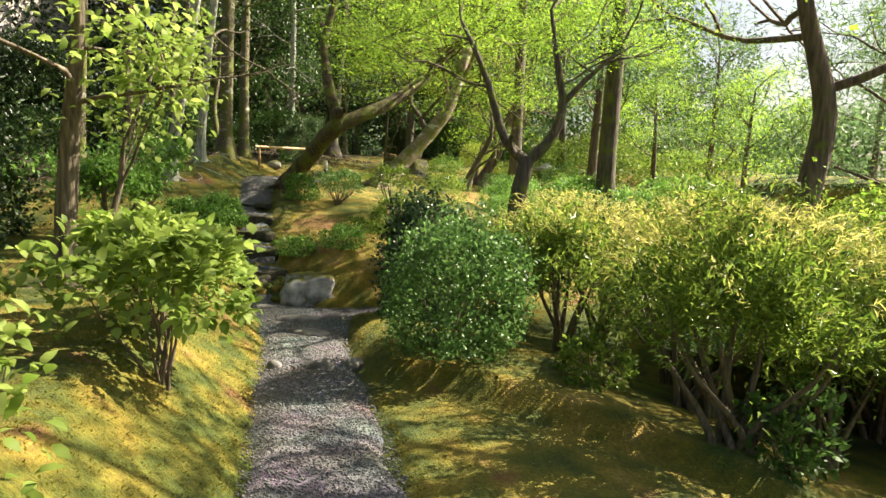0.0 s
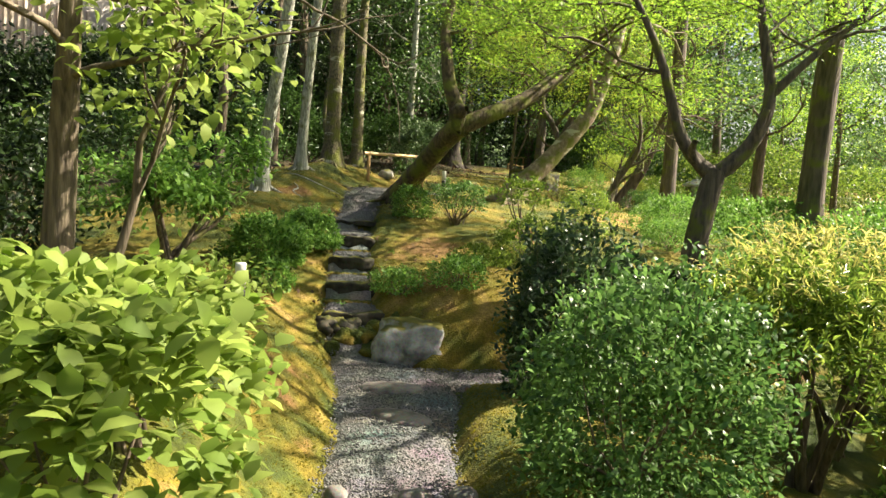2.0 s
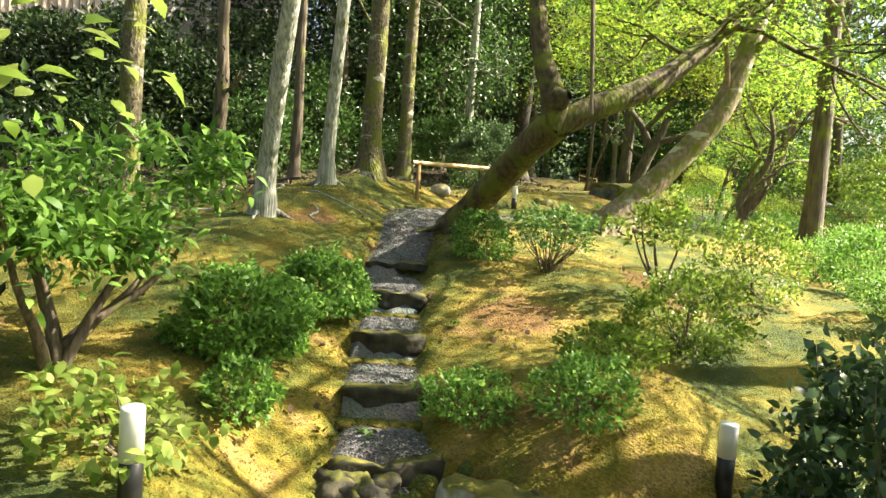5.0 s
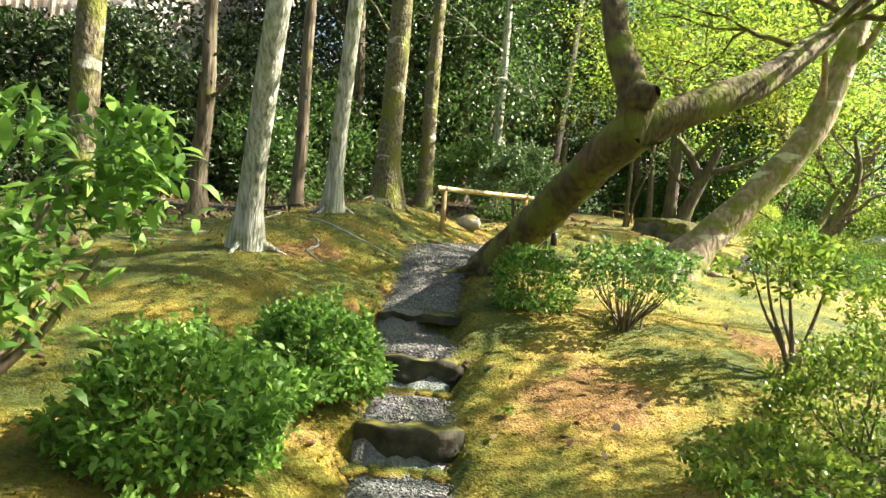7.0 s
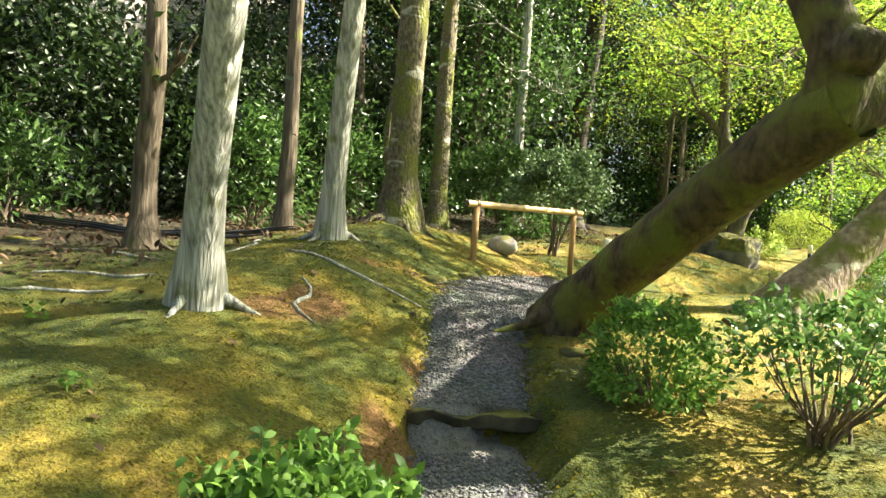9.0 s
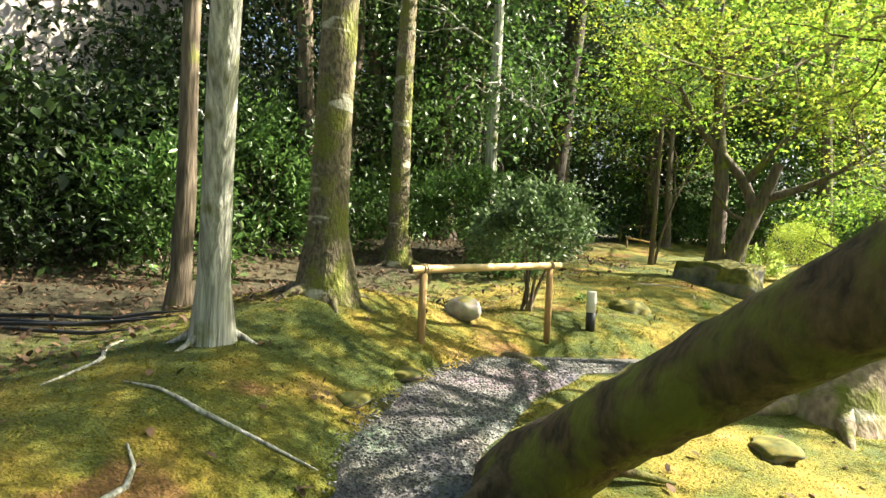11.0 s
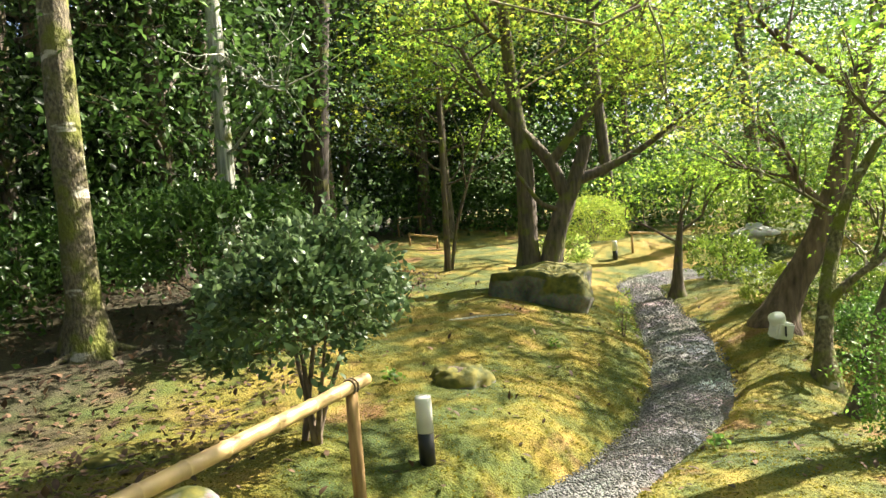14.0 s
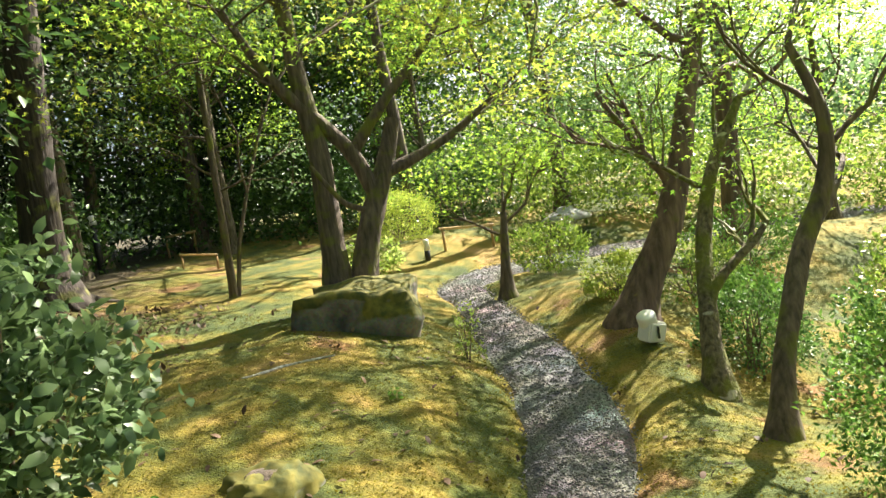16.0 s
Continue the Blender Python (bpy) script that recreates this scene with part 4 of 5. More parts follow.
# forked maple on the lower slope
tree("forked_maple", 1.05, 11.4, [(0, 0, 0, 0.15), (-0.02, 0, 0.5, 0.115), (0.03, -0.03, 1.0, 0.11), (0.12, 0.03, 1.55, 0.10)],
     [((0.12, 0.03, 1.5), (-0.9, -0.2, 0.35), 0.5, 0.07), ((0.12, 0.03, 1.5), (0.8, 0.3, 0.5), 0.8, 0.07)], BARK_DARK, LEAF_MAPLE,
     "forked maple with two curved dark limbs", 45, leaf=0.055, per=0, depth=0, sides=14)
m3 = bpy.data.objects["forked_maple"]
tb, tips, rng = Tubes(), [], np.random.default_rng(46)
for line in ([(0.12, 0.03, 1.5, 0.08), (-0.1, -0.05, 1.62, 0.065), (-0.25, -0.12, 1.95, 0.055), (-0.36, -0.18, 2.4, 0.045), (-0.55, -0.25, 2.85, 0.035), (-0.8, -0.2, 3.3, 0.02)],
             [(0.12, 0.03, 1.5, 0.08), (0.4, 0.15, 1.75, 0.07), (0.56, 0.2, 2.2, 0.06), (0.42, 0.2, 2.8, 0.045), (0.3, 0.25, 3.5, 0.02)],
             [(0.55, 0.2, 2.3, 0.045), (0.8, 0.3, 2.6, 0.035), (1.2, 0.45, 3.0, 0.02)]):
    q = curve(line, 14)
    tb.add(q[:, :3], q[:, 3], 10, 0.03, rng)
    for i in (7, 9, 11, 13, 13):
        e = np.array([rng.standard_normal(), rng.standard_normal(), 0.3])
        limbs(tb, tips, rng, q[i, :3], e / np.linalg.norm(e), 1.15, 0.018, 2, 0.7, 0.03, 3)
pos, out = sprays(tips, 90, rng, 0.26, 0.03)
k = (pos[:, 2] > 1.9 + 0.2 * rng.standard_normal(len(pos)))
part("branchwork", tb.mesh("branchwork", BARK_DARK), m3)["kind"] = "stuff"
part("crown", leaf_mesh("crown", pos[k], out[k], np.full(k.sum(), 0.048), LEAF_MAPLE, rng, width=0.95, flat=0.8, lobes=True), m3, "bright green maple leaves in flat sprays")

# ---------------------------------------------------------------- old forked tree behind the mossy rock
tree("old_maple_tree", -4.31, 21.8, [(0, 0, 0, 0.17), (0.02, 0.03, 0.6, 0.115), (0.04, 0.08, 1.5, 0.105), (-0.05, 0.1, 2.3, 0.085), (-0.1, 0.1, 3.6, 0.06)],
     [(1.0, (-0.7, 0.1, 0.7), 2.3, 0.045), (1.0, (0.6, -0.6, 0.7), 2.3, 0.045), (1.0, (0.1, 0.8, 0.6), 2.4, 0.045), (1.0, (-0.5, 0.9, 0.4), 2.6, 0.04), (0.95, (-0.9, -0.7, 0.5), 2.2, 0.04), (0.95, (0.9, 0.3, 0.6), 2.2, 0.04), (0.55, (-0.9, 0, 0.5), 1.3, 0.035), (0.7, (0.7, 0.6, 0.6), 1.5, 0.035), (0.85, (-0.5, -0.8, 0.4), 1.5, 0.035), (1.0, (0.3, 0.2, 0.8), 1.4, 0.035)], BARK_DARK, LEAF_MAPLE,
     "old twin stemmed maple with dark gnarled bark", 50, leaf=0.065, per=75, wide=0.34, thick=0.05, width=0.95, flat=0.75, lobes=True, roots=4, min_z=1.5)
om = bpy.data.objects["old_maple_tree"]
tb, tips, rng = Tubes(), [], np.random.default_rng(51)
for line in ([(0.2, -0.02, -0.1, 0.17), (0.28, 0.02, 0.4, 0.125), (0.46, 0.1, 0.95, 0.11), (0.62, 0.14, 1.25, 0.09), (0.78, 0.2, 1.75, 0.075)],
             [(0.5, 0.1, 1.05, 0.08), (0.36, 0.12, 1.5, 0.075), (0.05, 0.08, 1.85, 0.065), (-0.3, 0, 2.25, 0.05), (-0.6, -0.1, 2.9, 0.03)],
             [(0.36, 0.12, 1.5, 0.06), (0.7, 0.1, 1.9, 0.05), (1.2, 0.2, 2.4, 0.035), (1.6, 0.3, 2.9, 0.015)],
             [(0.62, 0.14, 1.25, 0.07), (0.95, 0.2, 1.35, 0.055), (1.4, 0.3, 1.55, 0.04), (1.9, 0.3, 1.9, 0.015)],
             [(0.46, 0.1, 0.9, 0.03), (0.2, -0.1, 1.0, 0.028), (-0.05, -0.15, 1.4, 0.02)]):
    q = curve(line, 14)
    tb.add(q[:, :3], q[:, 3], 11, 0.04, rng)
    if len(line) > 3 and line[0][3] < 0.1:
        for i in (8, 10, 12, 13, 13):
            e = np.array([rng.standard_normal(), rng.standard_normal(), 0.5])
            limbs(tb, tips, rng, q[i, :3], e / np.linalg.norm(e), 1.0, 0.015, 2, 0.7, 0.05, 3)
pos, out = sprays(tips, 55, rng, 0.28, 0.045)
k = pos[:, 2] > 1.35 + 0.3 * rng.standard_normal(len(pos))
part("branchwork", tb.mesh("branchwork", BARK_DARK), om)["kind"] = "stuff"
part("crown", leaf_mesh("crown", pos[k], out[k], np.full(k.sum(), 0.06), LEAF_MAPLE_YELLOW, rng, width=0.95, flat=0.75, lobes=True), om, "leaves turning yellow")

# ---------------------------------------------------------------- trees on the pond side
tree("pine_tree", -1.84, 20.78, [(0, 0, 0, 0.17), (0.12, 0, 0.3, 0.135), (0.42, 0.0, 0.8, 0.125), (0.6, 0.03, 1.3, 0.095), (0.72, 0.07, 1.75, 0.085), (0.95, 0.1, 2.5, 0.07)],
     [(0.45, (-0.35, -0.1, 0.8), 1.1, 0.045), (0.95, (-0.8, 0.2, 0.4), 1.0, 0.04), (1.0, (0.7, 0.2, 0.4), 1.2, 0.04), (1.0, (0.2, 0.2, 0.9), 1.1, 0.05), (0.8, (0.9, 0.4, 0.1), 1.3, 0.035), (0.9, (0.3, 1, 0.2), 1.3, 0.035)],
     BARK_PINE, LEAF_PINE, "leaning pine with thick reddish scaly trunk", 55, leaf=0.09, per=26, wide=0.2, thick=0.06, width=0.1, flat=0.2, sides=16, droop=-0.3, min_z=1.0)
tree("slender_maple", -1.8, 19.42, [(0, 0, 0, 0.085), (0.03, 0.1, 0.4, 0.062), (0.2, 0.4, 0.95, 0.058), (0.38, 0.5, 1.45, 0.045), (0.65, 0.5, 1.9, 0.03)],
     [(0.28, (0.35, 0.3, 0.8), 0.8, 0.045), (0.7, (-0.6, 0.4, 0.6), 0.9, 0.02), (0.85, (0.6, 0.4, 0.5), 0.9, 0.018), (1.0, (0.5, 0.2, 0.8), 0.8, 0.018)],
     BARK_MOSSY, LEAF_MAPLE, "slender forked maple with moss at its foot", 56, leaf=0.055, per=38, wide=0.28, thick=0.04, width=0.95, flat=0.8, lobes=True, min_z=1.3)
tree("slender_maple", -1.79, 18.72, [(0, 0, 0, 0.075), (0.1, 0.08, 0.4, 0.06), (0.38, 0.24, 1.0, 0.06), (0.62, 0.28, 1.35, 0.052), (0.66, 0.28, 1.75, 0.04), (0.55, 0.4, 2.2, 0.025)],
     [(0.5, (0.8, 0.2, 0.5), 0.9, 0.035), (0.85, (-0.5, 0.3, 0.7), 0.9, 0.02), (1.0, (0.3, 0.5, 0.7), 0.9, 0.02), (0.75, (0.7, -0.3, 0.5), 0.9, 0.02)],
     BARK_DARK, LEAF_MAPLE, "leaning slender maple with smooth dark bark", 57, leaf=0.055, per=34, wide=0.28, thick=0.04, width=0.95, flat=0.8, lobes=True, min_z=1.4)
tree("small_maple", -2.52, 22.9, [(0, 0, 0, 0.085), (0.02, 0, 0.3, 0.06), (0.05, 0, 0.6, 0.05), (0.1, 0.05, 0.95, 0.035)],
     [(0.75, (-0.7, 0.2, 0.6), 0.8, 0.02), (0.9, (0.7, 0.2, 0.6), 0.9, 0.02), (1.0, (0.1, -0.5, 0.8), 0.8, 0.02), (1.0, (0.2, 0.6, 0.8), 0.9, 0.02)],
     BARK_DARK, LEAF_MAPLE, "small maple with a short dark trunk", 58, leaf=0.06, per=50, wide=0.28, thick=0.05, width=0.95, flat=0.75, lobes=True, min_z=0.8)
# trunk above 5 m and its top boughs are unseen, added to dapple the bank
tree("broad_pine", 4.5, 12.2, [(0, 0, -0.3, 0.24), (0.05, 0, 1.2, 0.17), (0.25, 0.1, 2.3, 0.155), (0.4, 0.15, 3.0, 0.15), (0.1, 0.1, 3.7, 0.11), (-0.2, 0, 5, 0.08), (-0.7, -0.1, 7, 0.04)],
     [(1.0, (-1, -0.2, 0.1), 1.6, 0.03), (1.0, (-0.5, -0.9, 0.1), 1.6, 0.03), (0.95, (0.5, -0.8, 0.1), 1.6, 0.03), (0.95, (0.3, 0.5, 0.3), 1.4, 0.03), (0.5, (0.9, 0.2, 0.3), 2.0, 0.07), (0.6, (-1, 0.3, 0.2), 2.2, 0.05), (0.64, (0.2, 1, 0.2), 2.4, 0.05), (0.7, (1, 0.3, 0.3), 2.0, 0.05), (0.72, (-0.5, -0.8, 0.3), 1.8, 0.05)],
     BARK_PINE, LEAF_PINE, "tall pine with reddish brown leaning trunk", 59, leaf=0.11, per=60, wide=0.35, thick=0.1, width=0.1, flat=0.2, sides=16, droop=-0.3)

# ---------------------------------------------------------------- shrubs along the walk
shrub("rounded_shrub", 1.35, 7.5, 0.54, 0.98, 0.042, 13000, LEAF_FRESH, "dense rounded shrub with small green leaves", 101, sprigs=44, inner=0.55, amp=0.2)
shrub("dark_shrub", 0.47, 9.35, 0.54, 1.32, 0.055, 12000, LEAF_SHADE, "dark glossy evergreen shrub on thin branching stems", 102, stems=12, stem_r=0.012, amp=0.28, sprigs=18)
shrub("dark_shrub", 1.15, 10.3, 0.55, 1.0, 0.06, 8000, LEAF_DARK, "dark glossy evergreen shrub in the shade", 103, lift=0.06, stem_r=0.012, amp=0.2)
shrub("evergreen_shrub", -3.3, 9.0, 0.86, 1.2, 0.09, 5200, LEAF_AZALEA, "open evergreen shrub with a short dark trunk", 104, lift=0.08, stems=6, stem_r=0.024, amp=0.42, inner=0.3, clump=0.8, width=0.36, flat=0.75, droop=0.3)
shrub("azalea", -2.92, 9.92, 0.41, 0.48, 0.046, 8500, LEAF_AZALEA, "low mounded azalea with fresh green leaves", 105, inner=0.6, sprigs=6)
shrub("azalea", -3.06, 10.82, 0.33, 0.44, 0.044, 6500, LEAF_AZALEA, "low mounded azalea beside the steps", 106, inner=0.6, sprigs=14)
shrub("azalea", -2.42, 9.42, 0.2, 0.28, 0.04, 1500, LEAF_AZALEA, "small spreading azalea on the bank", 107)
shrub("azalea", -1.5, 10.2, 0.27, 0.26, 0.035, 2400, LEAF_AZALEA, "small azalea on the mossy bank", 108)
shrub("azalea", -0.9, 10.25, 0.27, 0.3, 0.035, 2400, LEAF_AZALEA, "small azalea on the mossy bank", 109)
shrub("azalea", -2.76, 12.6, 0.29, 0.36, 0.034, 3800, LEAF_AZALEA, "compact azalea with light green shoots", 110, sprigs=16)
shrub("open_azalea", -2.1, 12.62, 0.40, 0.56, 0.04, 2600, LEAF_FRESH, "open azalea with bare reddish stems below", 111, lift=0.07, stems=30, stem_r=0.006, inner=0.5, amp=0.2)
shrub("young_tree", -1.12, 12.5, 0.3, 0.75, 0.05, 1100, LEAF_PIERIS, "small leafy young tree on a thin stem", 112, lift=0.28, stems=5, stem_r=0.013, amp=0.25)
shrub("rounded_shrub", -0.75, 11.8, 0.42, 0.5, 0.036, 4200, LEAF_PIERIS, "low shrub with glossy light leaves", 113, sprigs=12)
shrub("rounded_shrub", -0.5, 13.2, 0.42, 0.62, 0.036, 4000, LEAF_PIERIS, "rounded shrub catching the sun", 114)
shrub("rounded_shrub", -1.0, 11.0, 0.3, 0.22, 0.036, 2200, LEAF_PIERIS, "low spreading shrub on the moss", 115)
shrub("clipped_shrub", -1.77, 17.5, 0.42, 0.8, 0.032, 5200, LEAF_AZALEA, "rounded clipped shrub on the slope", 116, fine=False, inner=0.7, amp=0.08)
shrub("clipped_shrub", -1.25, 19.95, 0.42, 0.6, 0.034, 4200, LEAF_FRESH, "light green clipped shrub", 117, fine=False, inner=0.75, amp=0.06)
shrub("evergreen_shrub", -5.02, 16.75, 0.5, 1.1, 0.05, 9500, LEAF_GREY, "dense grey green shrub on a thin trunk behind the rail", 118, lift=0.2, stems=5, stem_r=0.014, amp=0.26, inner=0.45, sprigs=14, width=0.5)
shrub("evergreen_shrub", -7.0, 19.4, 0.85, 1.25, 0.08, 6000, LEAF_EVER, "broad bushy shrub with shiny leaves", 119, fine=False, lift=0.1, amp=0.22)
shrub("evergreen_shrub", -6.2, 18.6, 0.5, 0.7, 0.08, 2200, LEAF_EVER, "low shrub with large shiny leaves", 120, fine=False, amp=0.25)
shrub("evergreen_shrub", -8.3, 15.4, 0.75, 1.5, 0.10, 3000, LEAF_EVER, "loose evergreen shrub with shiny light leaves before the hedge", 131, amp=0.35, clump=0.75, width=0.38, fine=False)
shrub("evergreen_shrub", -8.7, 17.1, 0.8, 1.7, 0.10, 3200, LEAF_EVER, "loose evergreen shrub with shiny light leaves before the hedge", 132, amp=0.35, clump=0.75, width=0.38, fine=False)
shrub("evergreen_shrub", -8.1, 12.6, 0.5, 0.9, 0.09, 1500, LEAF_EVER, "low evergreen shrub at the foot of the hedge", 133, amp=0.35, clump=0.75, width=0.38, fine=False)
shrub("round_hedge", -3.55, 26.8, 0.6, 0.85, 0.034, 10000, LEAF_BALL, "neatly clipped round yellow green hedge", 121, fine=False, inner=0.85, amp=0.03)
shrub("low_shrub", -4.05, 24.4, 0.45, 0.5, 0.06, 2200, LEAF_BROAD, "loose leafy shrub at the foot of the maple", 122, fine=False, amp=0.25)
shrub("low_shrub", -3.3, 20.55, 0.13, 0.5, 0.035, 300, LEAF_BROAD, "spindly little shrub with sparse leaves", 123, fine=False, amp=0.3, inner=0.2, stems=5, stem_r=0.005)
shrub("rounded_shrub", -1.75, 23.8, 0.5, 0.62, 0.05, 4000, LEAF_PIERIS, "bushy shrub with light green leaves", 124, fine=False)
shrub("rounded_shrub", -1.6, 21.75, 0.34, 0.42, 0.036, 3200, LEAF_BALL, "low rounded shrub in the sun", 125, fine=False)
shrub("rounded_shrub", -1.05, 20.3, 0.36, 0.62, 0.04, 3600, LEAF_AZALEA, "dark rounded shrub behind the slender maples", 126, fine=False)
shrub("rounded_shrub", -0.9, 21.6, 0.5, 0.62, 0.04, 3600, LEAF_PIERIS, "loose rounded shrub towards the pond", 127, fine=False)
shrub("leafy_shrub", -0.55, 19.4, 0.4, 0.7, 0.06, 1600, LEAF_FRESH, "leafy shrub with pale green leaves", 128, fine=False, amp=0.25)
shrub("rounded_shrub", 0.1, 22.6, 0.6, 0.8, 0.05, 3600, LEAF_AZALEA, "rounded shrub near the water", 129, fine=False)
shrub("rounded_shrub", 0.6, 20.6, 0.6, 0.9, 0.055, 3200, LEAF_PIERIS, "rounded shrub near the water", 130, fine=False)
# pieris with pale tassels
for i, (px, py, pr, ph) in enumerate(((3.45, 6.75, 0.78, 1.42), (2.1, 8.7, 0.62, 1.42), (3.25, 7.85, 0.75, 1.6), (4.25, 8.0, 0.75, 1.6), (3.2, 9.4, 0.85, 1.75), (2.3, 10.3, 0.7, 1.5), (4.9, 9.2, 0.8, 1.7), (4.3, 10.6, 0.9, 1.9))):
    t = shrub("pieris", px, py, pr, ph, 0.068, 10500, LEAF_PIERIS, "tall pieris with whorled leaves and pale yellow tassels", 140 + i, fine=False, lift=0.2, stems=9, stem_r=0.02, amp=0.36, inner=0.42, clump=0.7,
              width=0.24, droop=0.15, group="pieris thicket")
    rng = np.random.default_rng(160 + i)
    P, O = [], []
    for _ in range(210):
        a, q = rng.random() * 6.28, rng.random() ** 0.5
        p = np.array([math.cos(a) * q * pr, math.sin(a) * q * pr, 0.32 + (ph - 0.32) / 2 * (1 + 0.98 * math.sqrt(max(0, 1 - q * q))) + 0.03])
        o = np.array([math.cos(a) * 0.8 + 0.4 * rng.standard_normal(), math.sin(a) * 0.8 + 0.4 * rng.standard_normal(), 0.55])
        for u in np.linspace(0, 0.15, 9):
            P.append(p + o * u), O.append(o)
    part("tassels", leaf_mesh("tassels", P, O, np.full(len(P), 0.055), LEAF_TASSEL, rng, width=0.13, droop=0.1), t, "pale yellow flower tassels")
shrub("low_shrub", 2.5, 7.55, 0.3, 0.42, 0.05, 1300, LEAF_PIERIS, "small drooping shrub at the edge of the moss", 170, amp=0.25)
shrub("low_shrub", 3.75, 6.75, 0.3, 0.5, 0.07, 900, LEAF_EVER, "low shrub with glossy leaves", 171, amp=0.3)
# broad-leaved bushes on the bank
shrub("hydrangea", 0.2, 5.5, 0.56, 0.92, 0.078, 2600, LEAF_BROAD, "hydrangea bush with large pale green leaves", 172, lift=0.22, amp=0.2, inner=0.45, width=0.68, flat=0.8, droop=0.35)
shrub("hydrangea", -0.35, 6.15, 0.42, 0.75, 0.078, 1500, LEAF_BROAD, "hydrangea bush with large pale green leaves", 173, lift=0.1, amp=0.2, inner=0.4, width=0.68, flat=0.8, droop=0.35)
shrub("leafy_plant", 0.95, 3.7, 0.22, 0.72, 0.08, 260, LEAF_BROAD, "bright leafy plant on the bank", 174, amp=0.3, inner=0.2, width=0.5, flat=0.7)
shrub("leafy_plant", -2.25, 8.62, 0.34, 0.34, 0.07, 420, LEAF_BROAD, "low spreading plant with pale green leaves by the garden light", 179, amp=0.3, inner=0.3, width=0.55, flat=0.8)
shrub("leafy_plant", -0.98, 7.05, 0.26, 0.42, 0.085, 170, LEAF_BROAD, "arching plant with broad pale green leaves on the bank", 175, amp=0.3, inner=0.2, width=0.62, flat=0.8, stems=7, stem_r=0.004)
shrub("evergreen_shrub", -4.6, 8.3, 0.6, 1.2, 0.08, 2200, LEAF_DARK, "dark bushy shrub in the shade", 176, amp=0.25)
shrub("evergreen_shrub", -3.4, 6.8, 0.7, 1.1, 0.08, 2600, LEAF_DARK, "dark bushy shrub in the shade", 177, amp=0.25)
tree("magnolia_tree", -1.88, 6.88, [(0, 0, 0, 0.11), (0.02, 0, 0.5, 0.09), (0.05, 0, 1.2, 0.08), (0.25, -0.1, 1.9, 0.055), (0.4, -0.2, 3.2, 0.025)],
     [((0.06, 0.05, 0), (0.25, 0.2, 1), 1.6, 0.035), (0.5, (0.9, -0.3, 0.3), 1.1, 0.025), (0.55, (0.5, -0.9, 0.3), 1.2, 0.025), (0.65, (0.9, 0.4, 0.3), 1.1, 0.022), (0.75, (-0.8, -0.3, 0.4), 1.0, 0.02), (0.85, (0.3, -0.9, 0.5), 1.1, 0.02), (0.95, (0.9, -0.2, 0.5), 1.0, 0.02)],
     BARK_BROWN, LEAF_BROAD, "young tree with large light green leaves", 178, leaf=0.085, per=50, wide=0.28, thick=0.12, width=0.6, flat=0.75, depth=2, fork=3, min_z=1.25, roots=3, clear=0.85, fine=True)

# rounded shrubs on the sunny slope towards the pond
bush = shrub("slope_shrub", 0.35, 14.6, 0.48, 0.66, 0.042, 4200, LEAF_AZALEA, "sunlit rounded shrub on the lower slope", 180, group="slope shrubs")
for i, (x, y, s) in enumerate(((1.0, 15.9, 1.1), (1.6, 13.9, 1.2), (0.1, 16.9, 0.9), (1.6, 12.7, 1.0), (2.5, 13.5, 1.4), (0.9, 18.4, 1.1), (2.2, 16.6, 1.4), (3.2, 15.0, 1.7), (-0.2, 15.6, 0.7), (3.0, 18.4, 1.5), (2.0, 19.8, 1.3), (3.3, 12.0, 1.3), (0.5, 13.3, 0.7), (4.4, 13.2, 1.7))):
    copy_thing(bush, pose(x, y, ground_z(x, y), 0, 0, 67 * i) @ Matrix.Diagonal((s, s, s * (0.85 + 0.1 * (i % 3)), 1)))

# ---------------------------------------------------------------- rocks
rock("boulder", -1.10, 9.80, 0.37, 0.24, 0.29, ROCK_GREY, "grey boulder with mossy top beside the steps", 8, sink=0.34, turn=25, z=0.03, amp=0.24, sub=4, square=0.4)
for i, (x, y, a, b, h) in enumerate(((-1.58, 9.88, 0.24, 0.17, 0.15), (-1.22, 10.12, 0.34, 0.2, 0.24), (-0.70, 10.16, 0.3, 0.18, 0.17), (-0.42, 10.5, 0.26, 0.16, 0.12))):
    rock("moss_mound", x, y, a, b, h, MOSS, "shaggy hump of golden moss round the boulder", 60 + i, sink=0.25, turn=35, z=0.05, amp=0.5, sub=4, category="moss", group="moss humps")
rock("mossy_rock", -4.10, 21.14, 0.56, 0.46, 0.38, ROCK_MOSSY, "large squared rock capped with moss", 2, sink=0.2, turn=-6, square=0.9, amp=0.2, z=1.58, sub=4)
st = thing("mossy_stump", -4.5, 18.12, ground_z(-4.5, 18.12) - 0.03, "low cut tree stump wrapped in moss", "stump")
bm = bmesh.new()
bmesh.ops.create_icosphere(bm, subdivisions=4, radius=1)
for v in bm.verts:
    a = math.atan2(v.co.y, v.co.x)
    k = 1 + 0.10 * math.sin(3 * a + 0.7) * (1 - abs(v.co.z)) + 0.07 * math.sin(5 * a) * (1 - abs(v.co.z)) + 0.16 * noise.noise(v.co * 2.6) + 0.10 * noise.noise(v.co * 8)
    v.co = Vector((v.co.x * 0.21 * k, v.co.y * 0.20 * k, min(0.115 + 0.05 * noise.noise(v.co * 4), 0.17 * v.co.z * k)))
me = bpy.data.meshes.new("stump_body")
bm.to_mesh(me)
bm.free()
me.materials.append(ROCK_MOSSY)
me.polygons.foreach_set("use_smooth", np.ones(len(me.polygons), bool))
part("stump_body", me, st)
